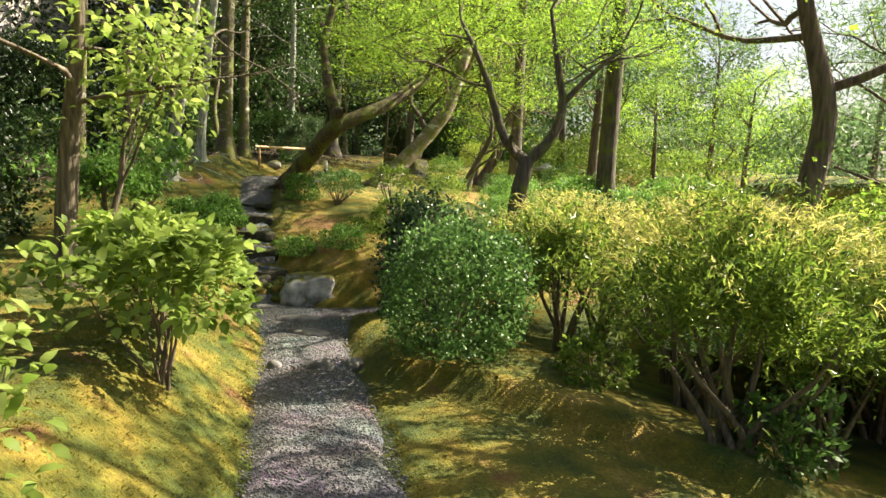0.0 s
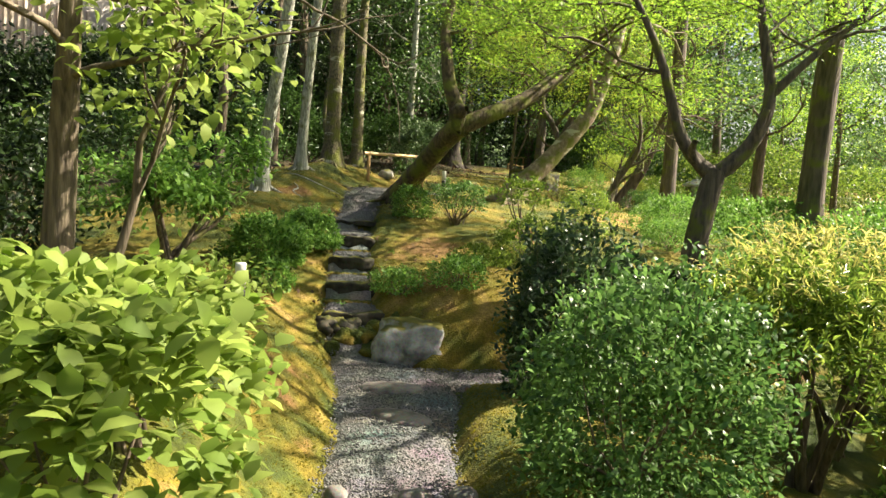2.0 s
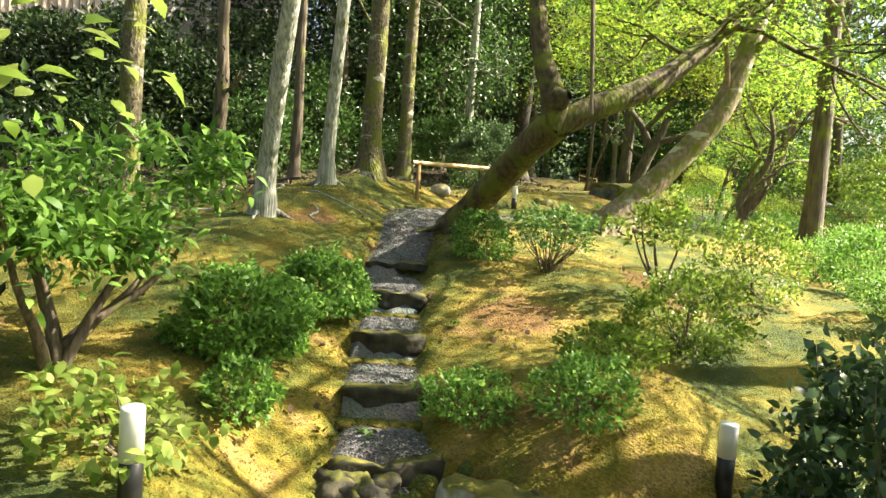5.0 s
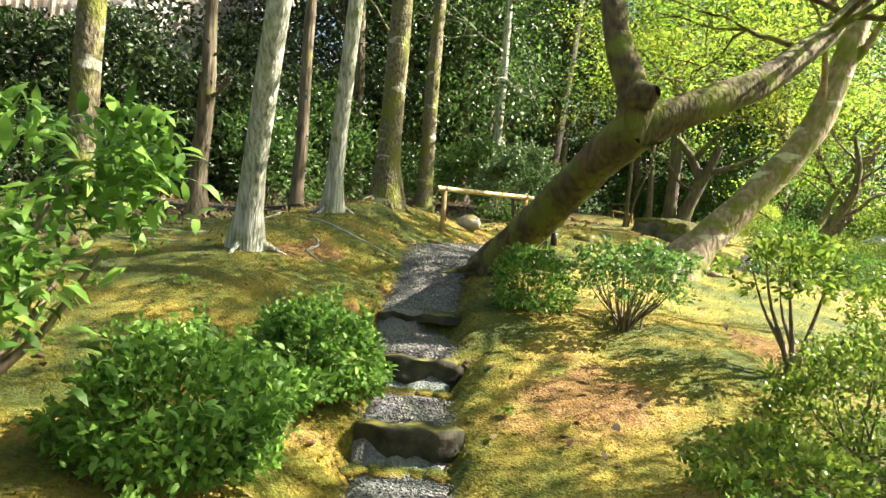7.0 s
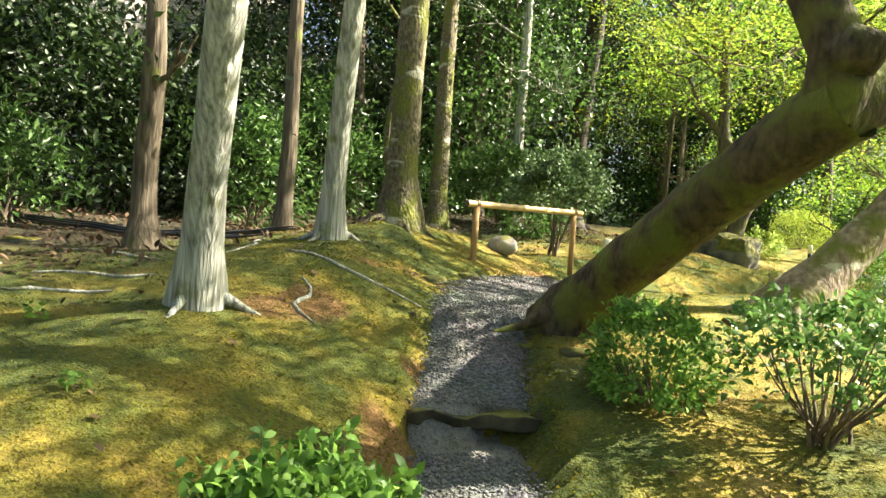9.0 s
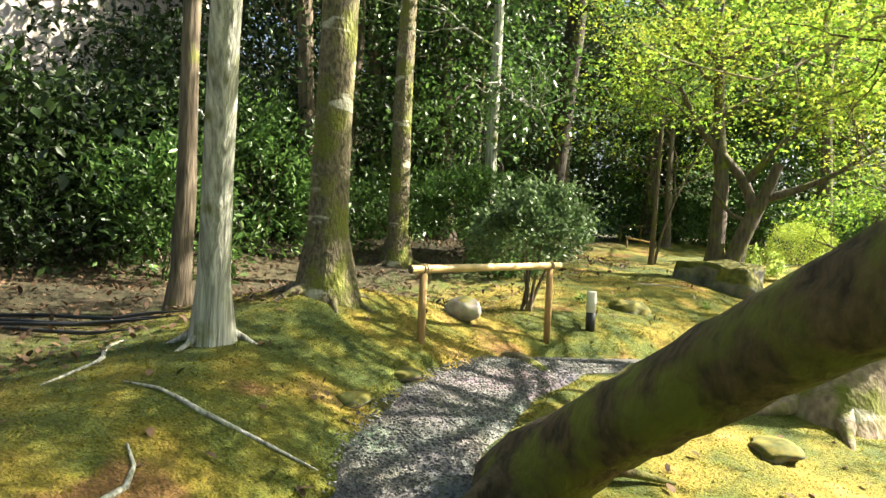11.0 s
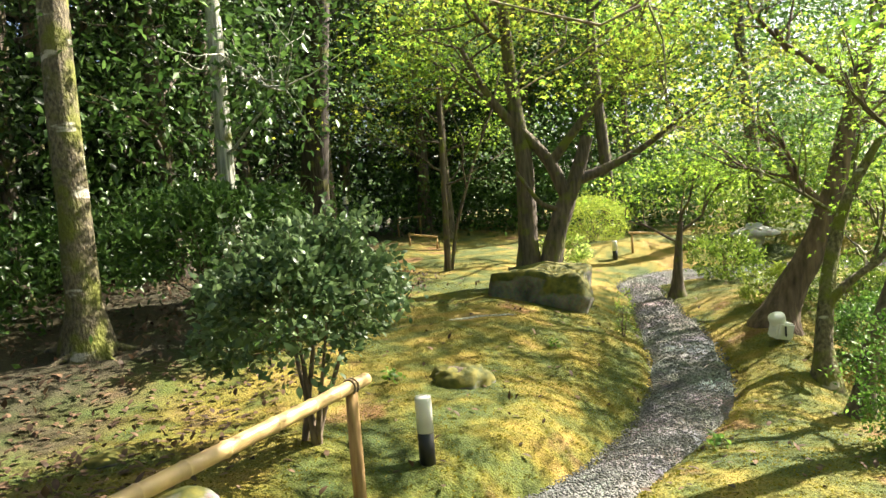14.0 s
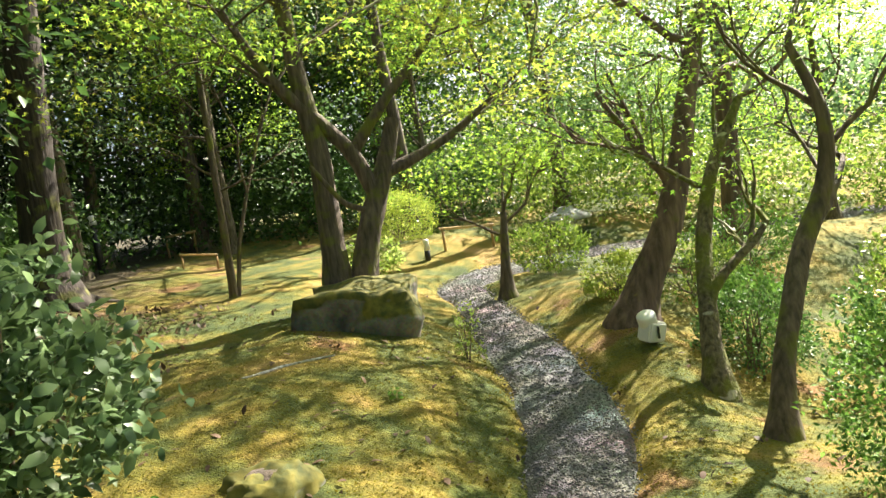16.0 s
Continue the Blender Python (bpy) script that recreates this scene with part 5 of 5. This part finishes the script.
part("cut_top", blob_mesh("cut_top", 0.13, 0.11, 0.128, BARK_DARK, 6, 3, 0.2), st, "rough brown cut wood")
rock("stepping_stone", -5.09, 15.68, 0.15, 0.13, 0.105, SLAB, "pale flat round stone set in moss", 4, sink=0.15, amp=0.08, category="stone")
for i, (x, y, a, b, h) in enumerate(((-0.35, 8.35, 0.24, 0.14, 0.05), (-0.75, 8.9, 0.26, 0.17, 0.05), (0.35, 7.25, 0.13, 0.08, 0.07), (0.0, 7.1, 0.07, 0.06, 0.06), (0.55, 7.45, 0.1, 0.08, 0.06))):
    rock("flat_stone", x, y, a, b, h, FLAT_STONE, "dark flat stone sunk in the gravel", 10 + i, sink=0.3, turn=30 * i, category="stone", z=-0.02, group="stones in the gravel")
for i, (x, y, s) in enumerate(((-3.62, 13.1, 0.08), (-3.25, 13.0, 0.07), (-4.5, 13.55, 0.09), (-4.62, 14.2, 0.1), (-4.42, 15.5, 0.12), (-4.0, 15.95, 0.1), (-6.1, 16.6, 0.12), (1.55, 5.35, 0.06), (-6.9, 12.1, 0.1), (1.0, 6.35, 0.05), (-2.72, 14.55, 0.13))):
    rock("edge_stone", x, y, s * 1.3, s * 0.9, s * 0.34, ROCK_MOSSY, "small weathered stone half sunk in moss", 30 + i, sink=0.42, turn=47 * i, category="stone", group="loose stones", sub=3, amp=0.3, square=0.3)
log = thing("edging_log", -4.38, 15.3, ground_z(-4.38, 15.3), "short dark log laid across the path edge", "log")
tb = Tubes()
tb.add([(-0.26, 0.21, -0.01), (-0.24, 0.2, 0.02), (-0.08, 0.06, 0.045), (0.08, -0.06, 0.04), (0.24, -0.2, 0.015), (0.25, -0.21, -0.01)], [0.01, 0.05, 0.055, 0.055, 0.045, 0.01], 10, 0.06, np.random.default_rng(3))
part("log", tb.mesh("log", BARK_MOSSY), log)
for i, (x0, y0, x1, y1) in enumerate(((-5.0, 12.6, -4.2, 12.9), (-5.6, 11.3, -5.2, 11.6), (-4.9, 19.6, -4.3, 19.9), (-5.7, 13.2, -5.3, 12.5), (-5.7, 11.6, -5.2, 12.0), (-6.2, 12.0, -5.6, 12.3), (-4.6, 12.35, -4.25, 12.1))):
    tb = Tubes()
    q = [(x0 + (x1 - x0) * u + 0.05 * math.sin(7 * u + i), y0 + (y1 - y0) * u + 0.05 * math.cos(5 * u + i)) for u in np.linspace(0, 1, 7)]
    tb.add([(a, b, ground_z(a, b) + 0.005) for a, b in q], np.array([0.004, 0.008, 0.011, 0.012, 0.010, 0.008, 0.003]), 6, 0.1, np.random.default_rng(i))
    tagged(new("surface_root", tb.mesh("surface_root", BARK_PALE)), "bare grey tree root lying on the moss", "root", "surface roots")


# ---------------------------------------------------------------- lamps, rails
def bollard(x, y, h=0.34, r=0.042, label="short garden light, white top on black base"):
    t = thing("bollard_light", x, y, ground_z(x, y), label, "garden light", "bollard lights")
    part("base", lathe("base", [(0, -0.05), (r * 0.98, -0.05), (r * 0.98, h * 0.46), (r * 0.9, h * 0.465), (0, h * 0.465)], LAMP_BLACK), t, "black base")
    part("diffuser", lathe("diffuser", [(0, h * 0.466), (r, h * 0.466), (r, h * 0.97), (r * 0.93, h), (0, h)], LAMP_WHITE), t, "white diffuser")
    return t


bollard(-1.89, 8.42, 0.36)
bollard(-4.42, 16.76, 0.34)
bollard(-3.2, 25.37, 0.30)
bollard(-0.22, 10.32, 0.3)
post = thing("post_light", -8.2, 26.5, ground_z(-8.2, 26.5), "tall dark post with a pale top", "garden light")
part("pole", lathe("pole", [(0, -0.05), (0.055, -0.05), (0.05, 0.78), (0, 0.78)], LAMP_BLACK), post)
part("cap", lathe("cap", [(0, 0.78), (0.06, 0.78), (0.06, 0.9), (0.03, 0.93), (0, 0.93)], LAMP_WHITE), post, "pale cap")


def bamboo_rail(x0, y0, x1, y1, h, r=0.028, over=0.12, name="bamboo_rail", label="low barrier of one bamboo pole on two wooden posts",
                z0=None, z1=None):
    """Two posts and a knuckled pole bound on top."""
    z0, z1 = ground_z(x0, y0) if z0 is None else z0, ground_z(x1, y1) if z1 is None else z1
    t = thing(name, x0, y0, z0, label, "barrier")
    d = np.array([x1 - x0, y1 - y0, z1 - z0])
    u = d / np.linalg.norm(d)
    for k, o in enumerate((np.zeros(3), d)):
        p = part("post", lathe("post", [(0, -0.1), (r * 0.95, -0.1), (r * 1.0, h * 0.5), (r * 0.9, h - r * 0.6), (0, h - r * 0.6)], POST_WOOD, 14), t)
        p.location = o
        tb = Tubes()
        th = np.linspace(0, 6.6, 16)
        for s in (-0.012, 0.012):
            tb.add([o + np.array([0, 0, h]) + u * s + np.array([-u[1], u[0], 0]) * math.cos(a) * r * 1.12 + np.array([0, 0, math.sin(a) * r * 1.12]) for a in th], np.full(16, 0.005), 5)
        part("binding", tb.mesh("binding", ROPE), t, "brown rope binding")
    a, b = -u * over + np.array([0, 0, h]), d + u * over + np.array([0, 0, h])
    L = np.linalg.norm(b - a)
    s = [0.0]
    rad = [r * 0.97]
    node = 0.17
    while node < L - 0.05:
        s += [node - 0.012, node - 0.003, node, node + 0.004, node + 0.014]
        rad += [r * 0.985, r * 1.09, r * 1.1, r * 1.02, r * 0.96]
        node += 0.21 + 0.05 * math.sin(node * 9)
    s.append(L), rad.append(r)
    tb = Tubes()
    q = [a + (b - a) * v / L for v in s]
    tb.add(q, rad, 16)
    part("bamboo_pole", tb.mesh("bamboo_pole", BAMBOO), t, "yellowed bamboo pole with knuckles")
    for o, sg in ((a, -1), (b, 1)):
        e = Tubes()
        e.add([o, o + u * sg * 0.001, o + u * sg * 0.0015], [r * 0.99, r * 0.985, 0.001], 16)
        part("cut_end", e.mesh("cut_end", TWIG), t, "dark hollow cut end")
    return t


bamboo_rail(-4.88, 14.74, -4.55, 16.1, 0.52, z0=1.57, z1=1.6)
bamboo_rail(-6.89, 26.2, -6.36, 26.15, 0.22, 0.018, 0.02, "low_fence", "tiny bamboo fence by the upper path")
bamboo_rail(-7.7, 28.4, -7.2, 28.4, 0.4, 0.02, 0.05, "low_fence", "small leaning bamboo rail among the trees")
bamboo_rail(-2.9, 25.7, -2.15, 25.75, 0.34, 0.02, 0.05, "low_fence", "low bamboo rail beside the far path")
bamboo_rail(0.2, 18.9, 0.6, 21.2, 0.3, 0.022, 0.1, "low_fence", "bamboo rail along the pond bank")

sp = thing("spotlight", -1.95, 20.1, ground_z(-1.95, 20.1), "small weathered white ground spotlight box", "garden light")
ob = part("housing", box_mesh("housing", 0.17, 0.14, 0.15, LAMP_WHITE, 0.015), sp)
ob.location, ob.rotation_euler = (0, 0, 0.1), (0.1, 0.2, 0.4)
ob = part("lamp_head", lathe("lamp_head", [(0, 0), (0.06, 0), (0.07, 0.02), (0.072, 0.085), (0.066, 0.095), (0, 0.098)], LAMP_WHITE), sp, "round white lamp head")
ob.location, ob.rotation_euler = (-0.02, 0.0, 0.15), (0.3, -0.25, 0)
ob = part("label_strip", box_mesh("label_strip", 0.012, 0.03, 0.09, LAMP_BLACK, 0.002), sp, "dark strip")
ob.location = (0.02, -0.075, 0.1)

lt = thing("stone_lantern", -0.9, 26.0, ground_z(-0.9, 26.0), "grey stone lantern with a wide roof among shrubs", "lantern")
part("pedestal", lathe("pedestal", [(0, -0.1), (0.17, -0.1), (0.15, 0.02), (0.1, 0.05), (0.1, 0.1), (0, 0.1)], LANTERN, 6), lt)
part("firebox", lathe("firebox", [(0, 0.101), (0.15, 0.101), (0.15, 0.25), (0, 0.25)], LANTERN, 6), lt)
part("roof", lathe("roof", [(0, 0.251), (0.40, 0.235), (0.41, 0.27), (0.28, 0.34), (0.14, 0.39), (0.13, 0.43), (0.06, 0.45), (0, 0.45)], LANTERN, 12), lt)

# hoses on the ground by the hedge
hose = thing("hose_bundle", -7.6, 12.9, ground_z(-7.6, 12.9), "black plastic hoses lying on dry leaves", "hose")
for i in range(4):
    tb = Tubes()
    q = [(-1.6 + 3.4 * u, 0.9 * u - 0.5 + 0.09 * i + 0.08 * math.sin(6 * u + i)) for u in np.linspace(0, 1, 14)]
    tb.add([(a, b, ground_z(-7.6 + a, 12.9 + b) - ground_z(-7.6, 12.9) + 0.03 + 0.015 * (i % 2)) for a, b in q], np.concatenate([[0.002], np.full(12, 0.012), [0.002]]), 7)
    part("hose", tb.mesh("hose", PIPE), hose)

# ---------------------------------------------------------------- dark hedge, houses and woods around
def leaf_wall(name, x0, y0, x1, y1, h, thick, n, size, mat, label, seed, category="hedge", bottom=0.0):
    """A long dense mass of leaves."""
    rng = np.random.default_rng(seed)
    u = rng.random(n)
    x, y = x0 + (x1 - x0) * u, y0 + (y1 - y0) * u
    L = math.hypot(x1 - x0, y1 - y0)
    w, q = rng.standard_normal(n) * thick * 0.5, bottom + (1 - bottom) * rng.random(n) ** 0.8
    top = h * (1 + 0.12 * np.sin(u * L * 1.7 + seed) + 0.08 * np.sin(u * L * 4.1))
    px, py = x - (y1 - y0) / L * w, y + (x1 - x0) / L * w
    pos = np.stack([px, py, land(px, py) + q * top], 1)
    ob = new(name, leaf_mesh(name, pos, unit(rng, n), np.full(n, size), mat, rng, flat=0.3, fine=False))
    return tagged(ob, label, category, kind="stuff")


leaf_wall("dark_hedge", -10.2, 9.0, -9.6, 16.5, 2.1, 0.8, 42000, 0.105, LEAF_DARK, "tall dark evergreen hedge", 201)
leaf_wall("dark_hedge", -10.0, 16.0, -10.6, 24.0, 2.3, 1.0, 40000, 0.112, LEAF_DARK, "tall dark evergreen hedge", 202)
leaf_wall("undergrowth", -8.9, 17.5, -8.8, 27.5, 1.1, 1.0, 12000, 0.09, LEAF_EVER, "leafy undergrowth below the trees", 203, "undergrowth")
leaf_wall("undergrowth", -8.0, 29.5, -1.0, 29.0, 1.4, 1.4, 16000, 0.10, LEAF_EVER, "leafy undergrowth beyond the path", 204, "undergrowth")
leaf_wall("undergrowth", -1.5, 27.5, 5.0, 25.0, 1.2, 1.2, 12000, 0.09, LEAF_PIERIS, "sunlit shrubs along the pond bank", 205, "undergrowth")
leaf_wall("undergrowth", -6.5, 5.0, -5.6, 9.8, 1.3, 1.4, 9000, 0.09, LEAF_DARK, "dark undergrowth on the bank", 206, "undergrowth")
leaf_wall("undergrowth", 4.8, 11.2, 10.0, 9.5, 2.0, 1.6, 20000, 0.08, LEAF_PIERIS, "sunlit tall shrubs behind the pieris", 214, "undergrowth")
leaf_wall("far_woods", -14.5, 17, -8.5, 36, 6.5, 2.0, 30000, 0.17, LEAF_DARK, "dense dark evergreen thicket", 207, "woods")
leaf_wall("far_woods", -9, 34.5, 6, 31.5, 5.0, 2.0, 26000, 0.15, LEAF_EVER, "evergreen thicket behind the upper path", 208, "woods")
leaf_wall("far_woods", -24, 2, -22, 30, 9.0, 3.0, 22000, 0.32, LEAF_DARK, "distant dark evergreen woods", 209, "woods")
leaf_wall("far_woods", -22, 34, 4, 40, 10.0, 3.0, 30000, 0.32, LEAF_EVER, "distant woods", 210, "woods")
leaf_wall("far_woods", 4, 44, 44, 34, 3.6, 4.0, 24000, 0.34, LEAF_PINE, "distant woods across the pond", 211, "woods")
leaf_wall("far_woods", 34, 34, 30, 2, 4.5, 4.0, 20000, 0.34, LEAF_PINE, "distant woods across the pond", 212, "woods")
leaf_wall("far_woods", -22, 2, 8, -14, 8.0, 3.0, 16000, 0.34, LEAF_DARK, "distant woods", 213, "woods")

# wooded hills all round, far off
m, n, l, b = material("far_trees", 0.95)
o = coords(n)
tv = tex(n, l, "ShaderNodeTexVoronoi", 0.9, o)
tn = tex(n, l, "ShaderNodeTexNoise", 0.35, o, 6)
rr = ramp(n, ((0.15, (0.012, 0.026, 0.010)), (0.6, (0.05, 0.09, 0.03)), (0.9, (0.10, 0.15, 0.05))))
l.new(mix(n, l, 0.5, tv.outputs["Distance"], tn.outputs["Fac"]), rr.inputs["Fac"])
l.new(rr.outputs["Color"], b.inputs["Base Color"])
bump(n, l, b, tv.outputs["Distance"], 1.0, 0.6)
hv, hf, HN = [], [], 240
for i in range(HN):
    a = 6.2832 * i / HN
    left = 0.5 - 0.5 * math.sin(a)
    top = 3.0 + 11.0 * left ** 1.6 + 1.2 * math.sin(a * 9) + 0.8 * math.sin(a * 23 + 1) + 0.5 * math.sin(a * 57)
    for r_, z_ in ((58, -3), (59.5, top * 0.5), (61, top * 0.85), (64, top)):
        hv.append((-3 + r_ * math.sin(a), 15 + r_ * math.cos(a), z_))
for i in range(HN):
    for k in range(3):
        p, q = i * 4 + k, ((i + 1) % HN) * 4 + k
        hf.append((p, q, q + 1, p + 1))
tagged(new("backdrop", mesh_from("backdrop", hv, hf, m, True)), "distant wooded hills around the garden", "hills", kind="structure")

house = thing("house", -17.0, 16.5, 1.4, "pale plastered house behind the hedge", "house")
ob = part("wall", box_mesh("wall", 5.0, 11.0, 7.4, WALL_PINK, 0.02), house)
ob.location = (0, 0, 3.5)
bm = bmesh.new()
prism = [bm.verts.new(p) for p in ((-3.0, -6, 7.2), (3.0, -6, 7.2), (0, -6, 8.6), (-3.0, 6, 7.2), (3.0, 6, 7.2), (0, 6, 8.6))]
for f in ((0, 1, 2), (5, 4, 3), (0, 2, 5, 3), (2, 1, 4, 5), (1, 0, 3, 4)):
    bm.faces.new([prism[i] for i in f])
me = bpy.data.meshes.new("roof")
bm.to_mesh(me)
bm.free()
me.materials.append(ROOF)
part("roof", me, house)
screen = box_mesh("slat", 0.05, 0.07, 2.2, SLAT, 0.006)
for i in range(26):
    ob = part("slat", screen, house)
    ob.location = (2.56, -4.2 + i * 0.16, 2.9)


def forest_tree(name, seed, bark, leaf_mat, h, leaf, per, label, low=0.25, spread=1.7, wide=0.5, width=0.5, thick=0.35, flat=0.5, droop=0.4):
    rng = np.random.default_rng(seed)
    b = []
    for i in range(11):
        u = low + (1 - low) * i / 10
        a = i * 2.4 + rng.random()
        b.append((u, (math.cos(a), math.sin(a), 0.15 + 0.5 * u), spread * (1.15 - 0.6 * u), 0.035))
    return tree(name, 0, 0, [(0, 0, 0, 0.16), (0.05, 0, 0.8, 0.125), (0.15 * rng.standard_normal(), 0.1, h * 0.5, 0.10), (0.2, 0.1, h, 0.03)], b, bark, leaf_mat, label, seed,
                leaf=leaf, per=per, wide=wide, thick=thick, depth=1, fork=4, z=0, width=width, flat=flat, droop=droop, fine=False)


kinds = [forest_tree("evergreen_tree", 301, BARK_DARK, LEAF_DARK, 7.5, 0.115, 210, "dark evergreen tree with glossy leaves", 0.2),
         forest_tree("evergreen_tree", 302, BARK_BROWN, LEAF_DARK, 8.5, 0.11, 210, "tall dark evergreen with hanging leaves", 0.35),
         forest_tree("evergreen_tree", 303, BARK_DARK, LEAF_EVER, 6.5, 0.11, 190, "evergreen tree with mid green leaves", 0.2),
         forest_tree("green_tree", 304, BARK_BROWN, LEAF_MAPLE, 6.0, 0.07, 150, "light green maple in the sun", 0.3, 2.0, 0.45, 0.8, 0.12, 0.75, 0.2),
         forest_tree("pine_tree_far", 305, BARK_PINE, LEAF_PINE, 6.0, 0.15, 130, "spreading garden pine with dark needles", 0.3, 2.0, 0.45, 0.14, 0.14, 0.3, -0.2),
         # added maple whose high crown blocks sun for dappled shade
         forest_tree("shade_maple", 306, BARK_DARK, LEAF_MAPLE, 8.0, 0.07, 85, "tall maple added for its shade, with a high light green crown", 0.5, 2.6, 0.5, 0.8, 0.12, 0.75, 0.2)]
# kind 5 maples are added up-sun of path, steps and moss to shade them
spots = [(5, 6.2, 9.2), (3, 5.9, 6.6), (1, -9.2, 18.4), (0, -9.6, 19.8), (2, -8.8, 21.6), (1, -10.4, 22.6), (0, -9.4, 24.8), (2, -10.8, 26.8), (1, -8.8, 28.2), (0, -7.0, 31.0), (2, -4.8, 30.5), (1, -5.6, 33.5), (0, -12.4, 22.0), (2, -12.4, 25.5), (1, -11.6, 29.5), (0, -8.6, 34), (0, -9.4, 8.2), (2, -7.6, 6.8), (1, -10.5, 5.0), (0, -6.0, 3.4), (1, -3.0, 33.0),
         (3, -6.4, 27.6), (3, -2.6, 30.4), (5, -0.6, 27.2), (5, -3.2, 28.4), (5, -0.5, 18.7), (5, 2.05, 13.8), (3, 1.2, 27.6), (2, -3.6, 31.6), (2, -7.2, 28.8), (1, -8.3, 25.9), (0, -9.0, 22.9), (1, -9.8, 20.9), (3, 2.6, 24.6), (3, 4.6, 19.6), (4, 0.8, 24.0), (4, 4.0, 22.5), (4, 6.2, 14.2), (4, 7.5, 19.0), (3, 6.8, 25.5), (4, 9.5, 29.0), (4, 10.0, 12.5), (4, 12.5, 21.0), (3, 6.5, 9.6), (4, 9.0, 6.0)]
rng = np.random.default_rng(77)
used = set()
for k, x, y in spots:
    m = pose(x, y, ground_z(x, y) - 0.05, 0, 0, float(rng.random() * 360)) @ Matrix.Diagonal((*([(0.85 if x < 1 or k == 5 else 0.6) + 0.3 * float(rng.random())] * 3), 1))
    if k not in used:
        used.add(k)
        kinds[k].matrix_basis = m
    else:
        copy_thing(kinds[k], m)

# seedlings and weeds dotted over the moss
rng = np.random.default_rng(90)
sprout = shrub("seedling", -1.95, 9.95, 0.07, 0.1, 0.05, 26, LEAF_AZALEA, "tiny seedling with a few leaves", 191, stems=3, stem_r=0.002, group="seedlings", inner=0.1, category="seedling", width=0.6)
for i, (x, y) in enumerate(((-4.2, 10.9), (-4.6, 10.6), (-5.0, 11.2), (-1.2, 11.3), (-3.9, 10.2), (-3.6, 15.2), (-2.9, 17.6), (-4.9, 17.9), (-3.9, 19.2), (-1.6, 9.9), (-2.2, 11.2), (-0.9, 6.9), (-5.3, 10.5), (-2.3, 13.3))):
    copy_thing(sprout, pose(x, y, ground_z(x, y), 0, 0, 50 * i) @ Matrix.Scale(0.5 + 0.6 * float(rng.random()), 4))

# ---------------------------------------------------------------- fallen leaves
def litter(count, xa, xb, ya, yb, size, seed, label):
    rng = np.random.default_rng(seed)
    x, y = xa + (xb - xa) * rng.random(count), ya + (yb - ya) * rng.random(count)
    pos = np.stack([x, y, land(x, y) + 0.012], 1)
    v = leaf_mesh("fallen_leaves", pos, np.column_stack([rng.standard_normal((count, 2)), np.zeros(count)]), np.full(count, size), LEAF_FALLEN, rng, flat=0.96, droop=0.0, width=0.5, fold=0.08)
    tagged(new("fallen_leaves", v), label, "leaves", kind="stuff")


litter(1100, -6.5, 0.0, 8.5, 24.0, 0.055, 401, "scattered dry fallen leaves on the moss")
litter(70, -3.3, -1.6, 9.4, 12.2, 0.06, 403, "dry leaves caught on the garden steps")
litter(260, -5.6, -2.2, 16.0, 22.0, 0.05, 404, "scattered dry leaves on the upper lawn")
litter(9000, -9.6, -5.5, 10.0, 23.0, 0.062, 402, "thick brown leaf litter under the trees")
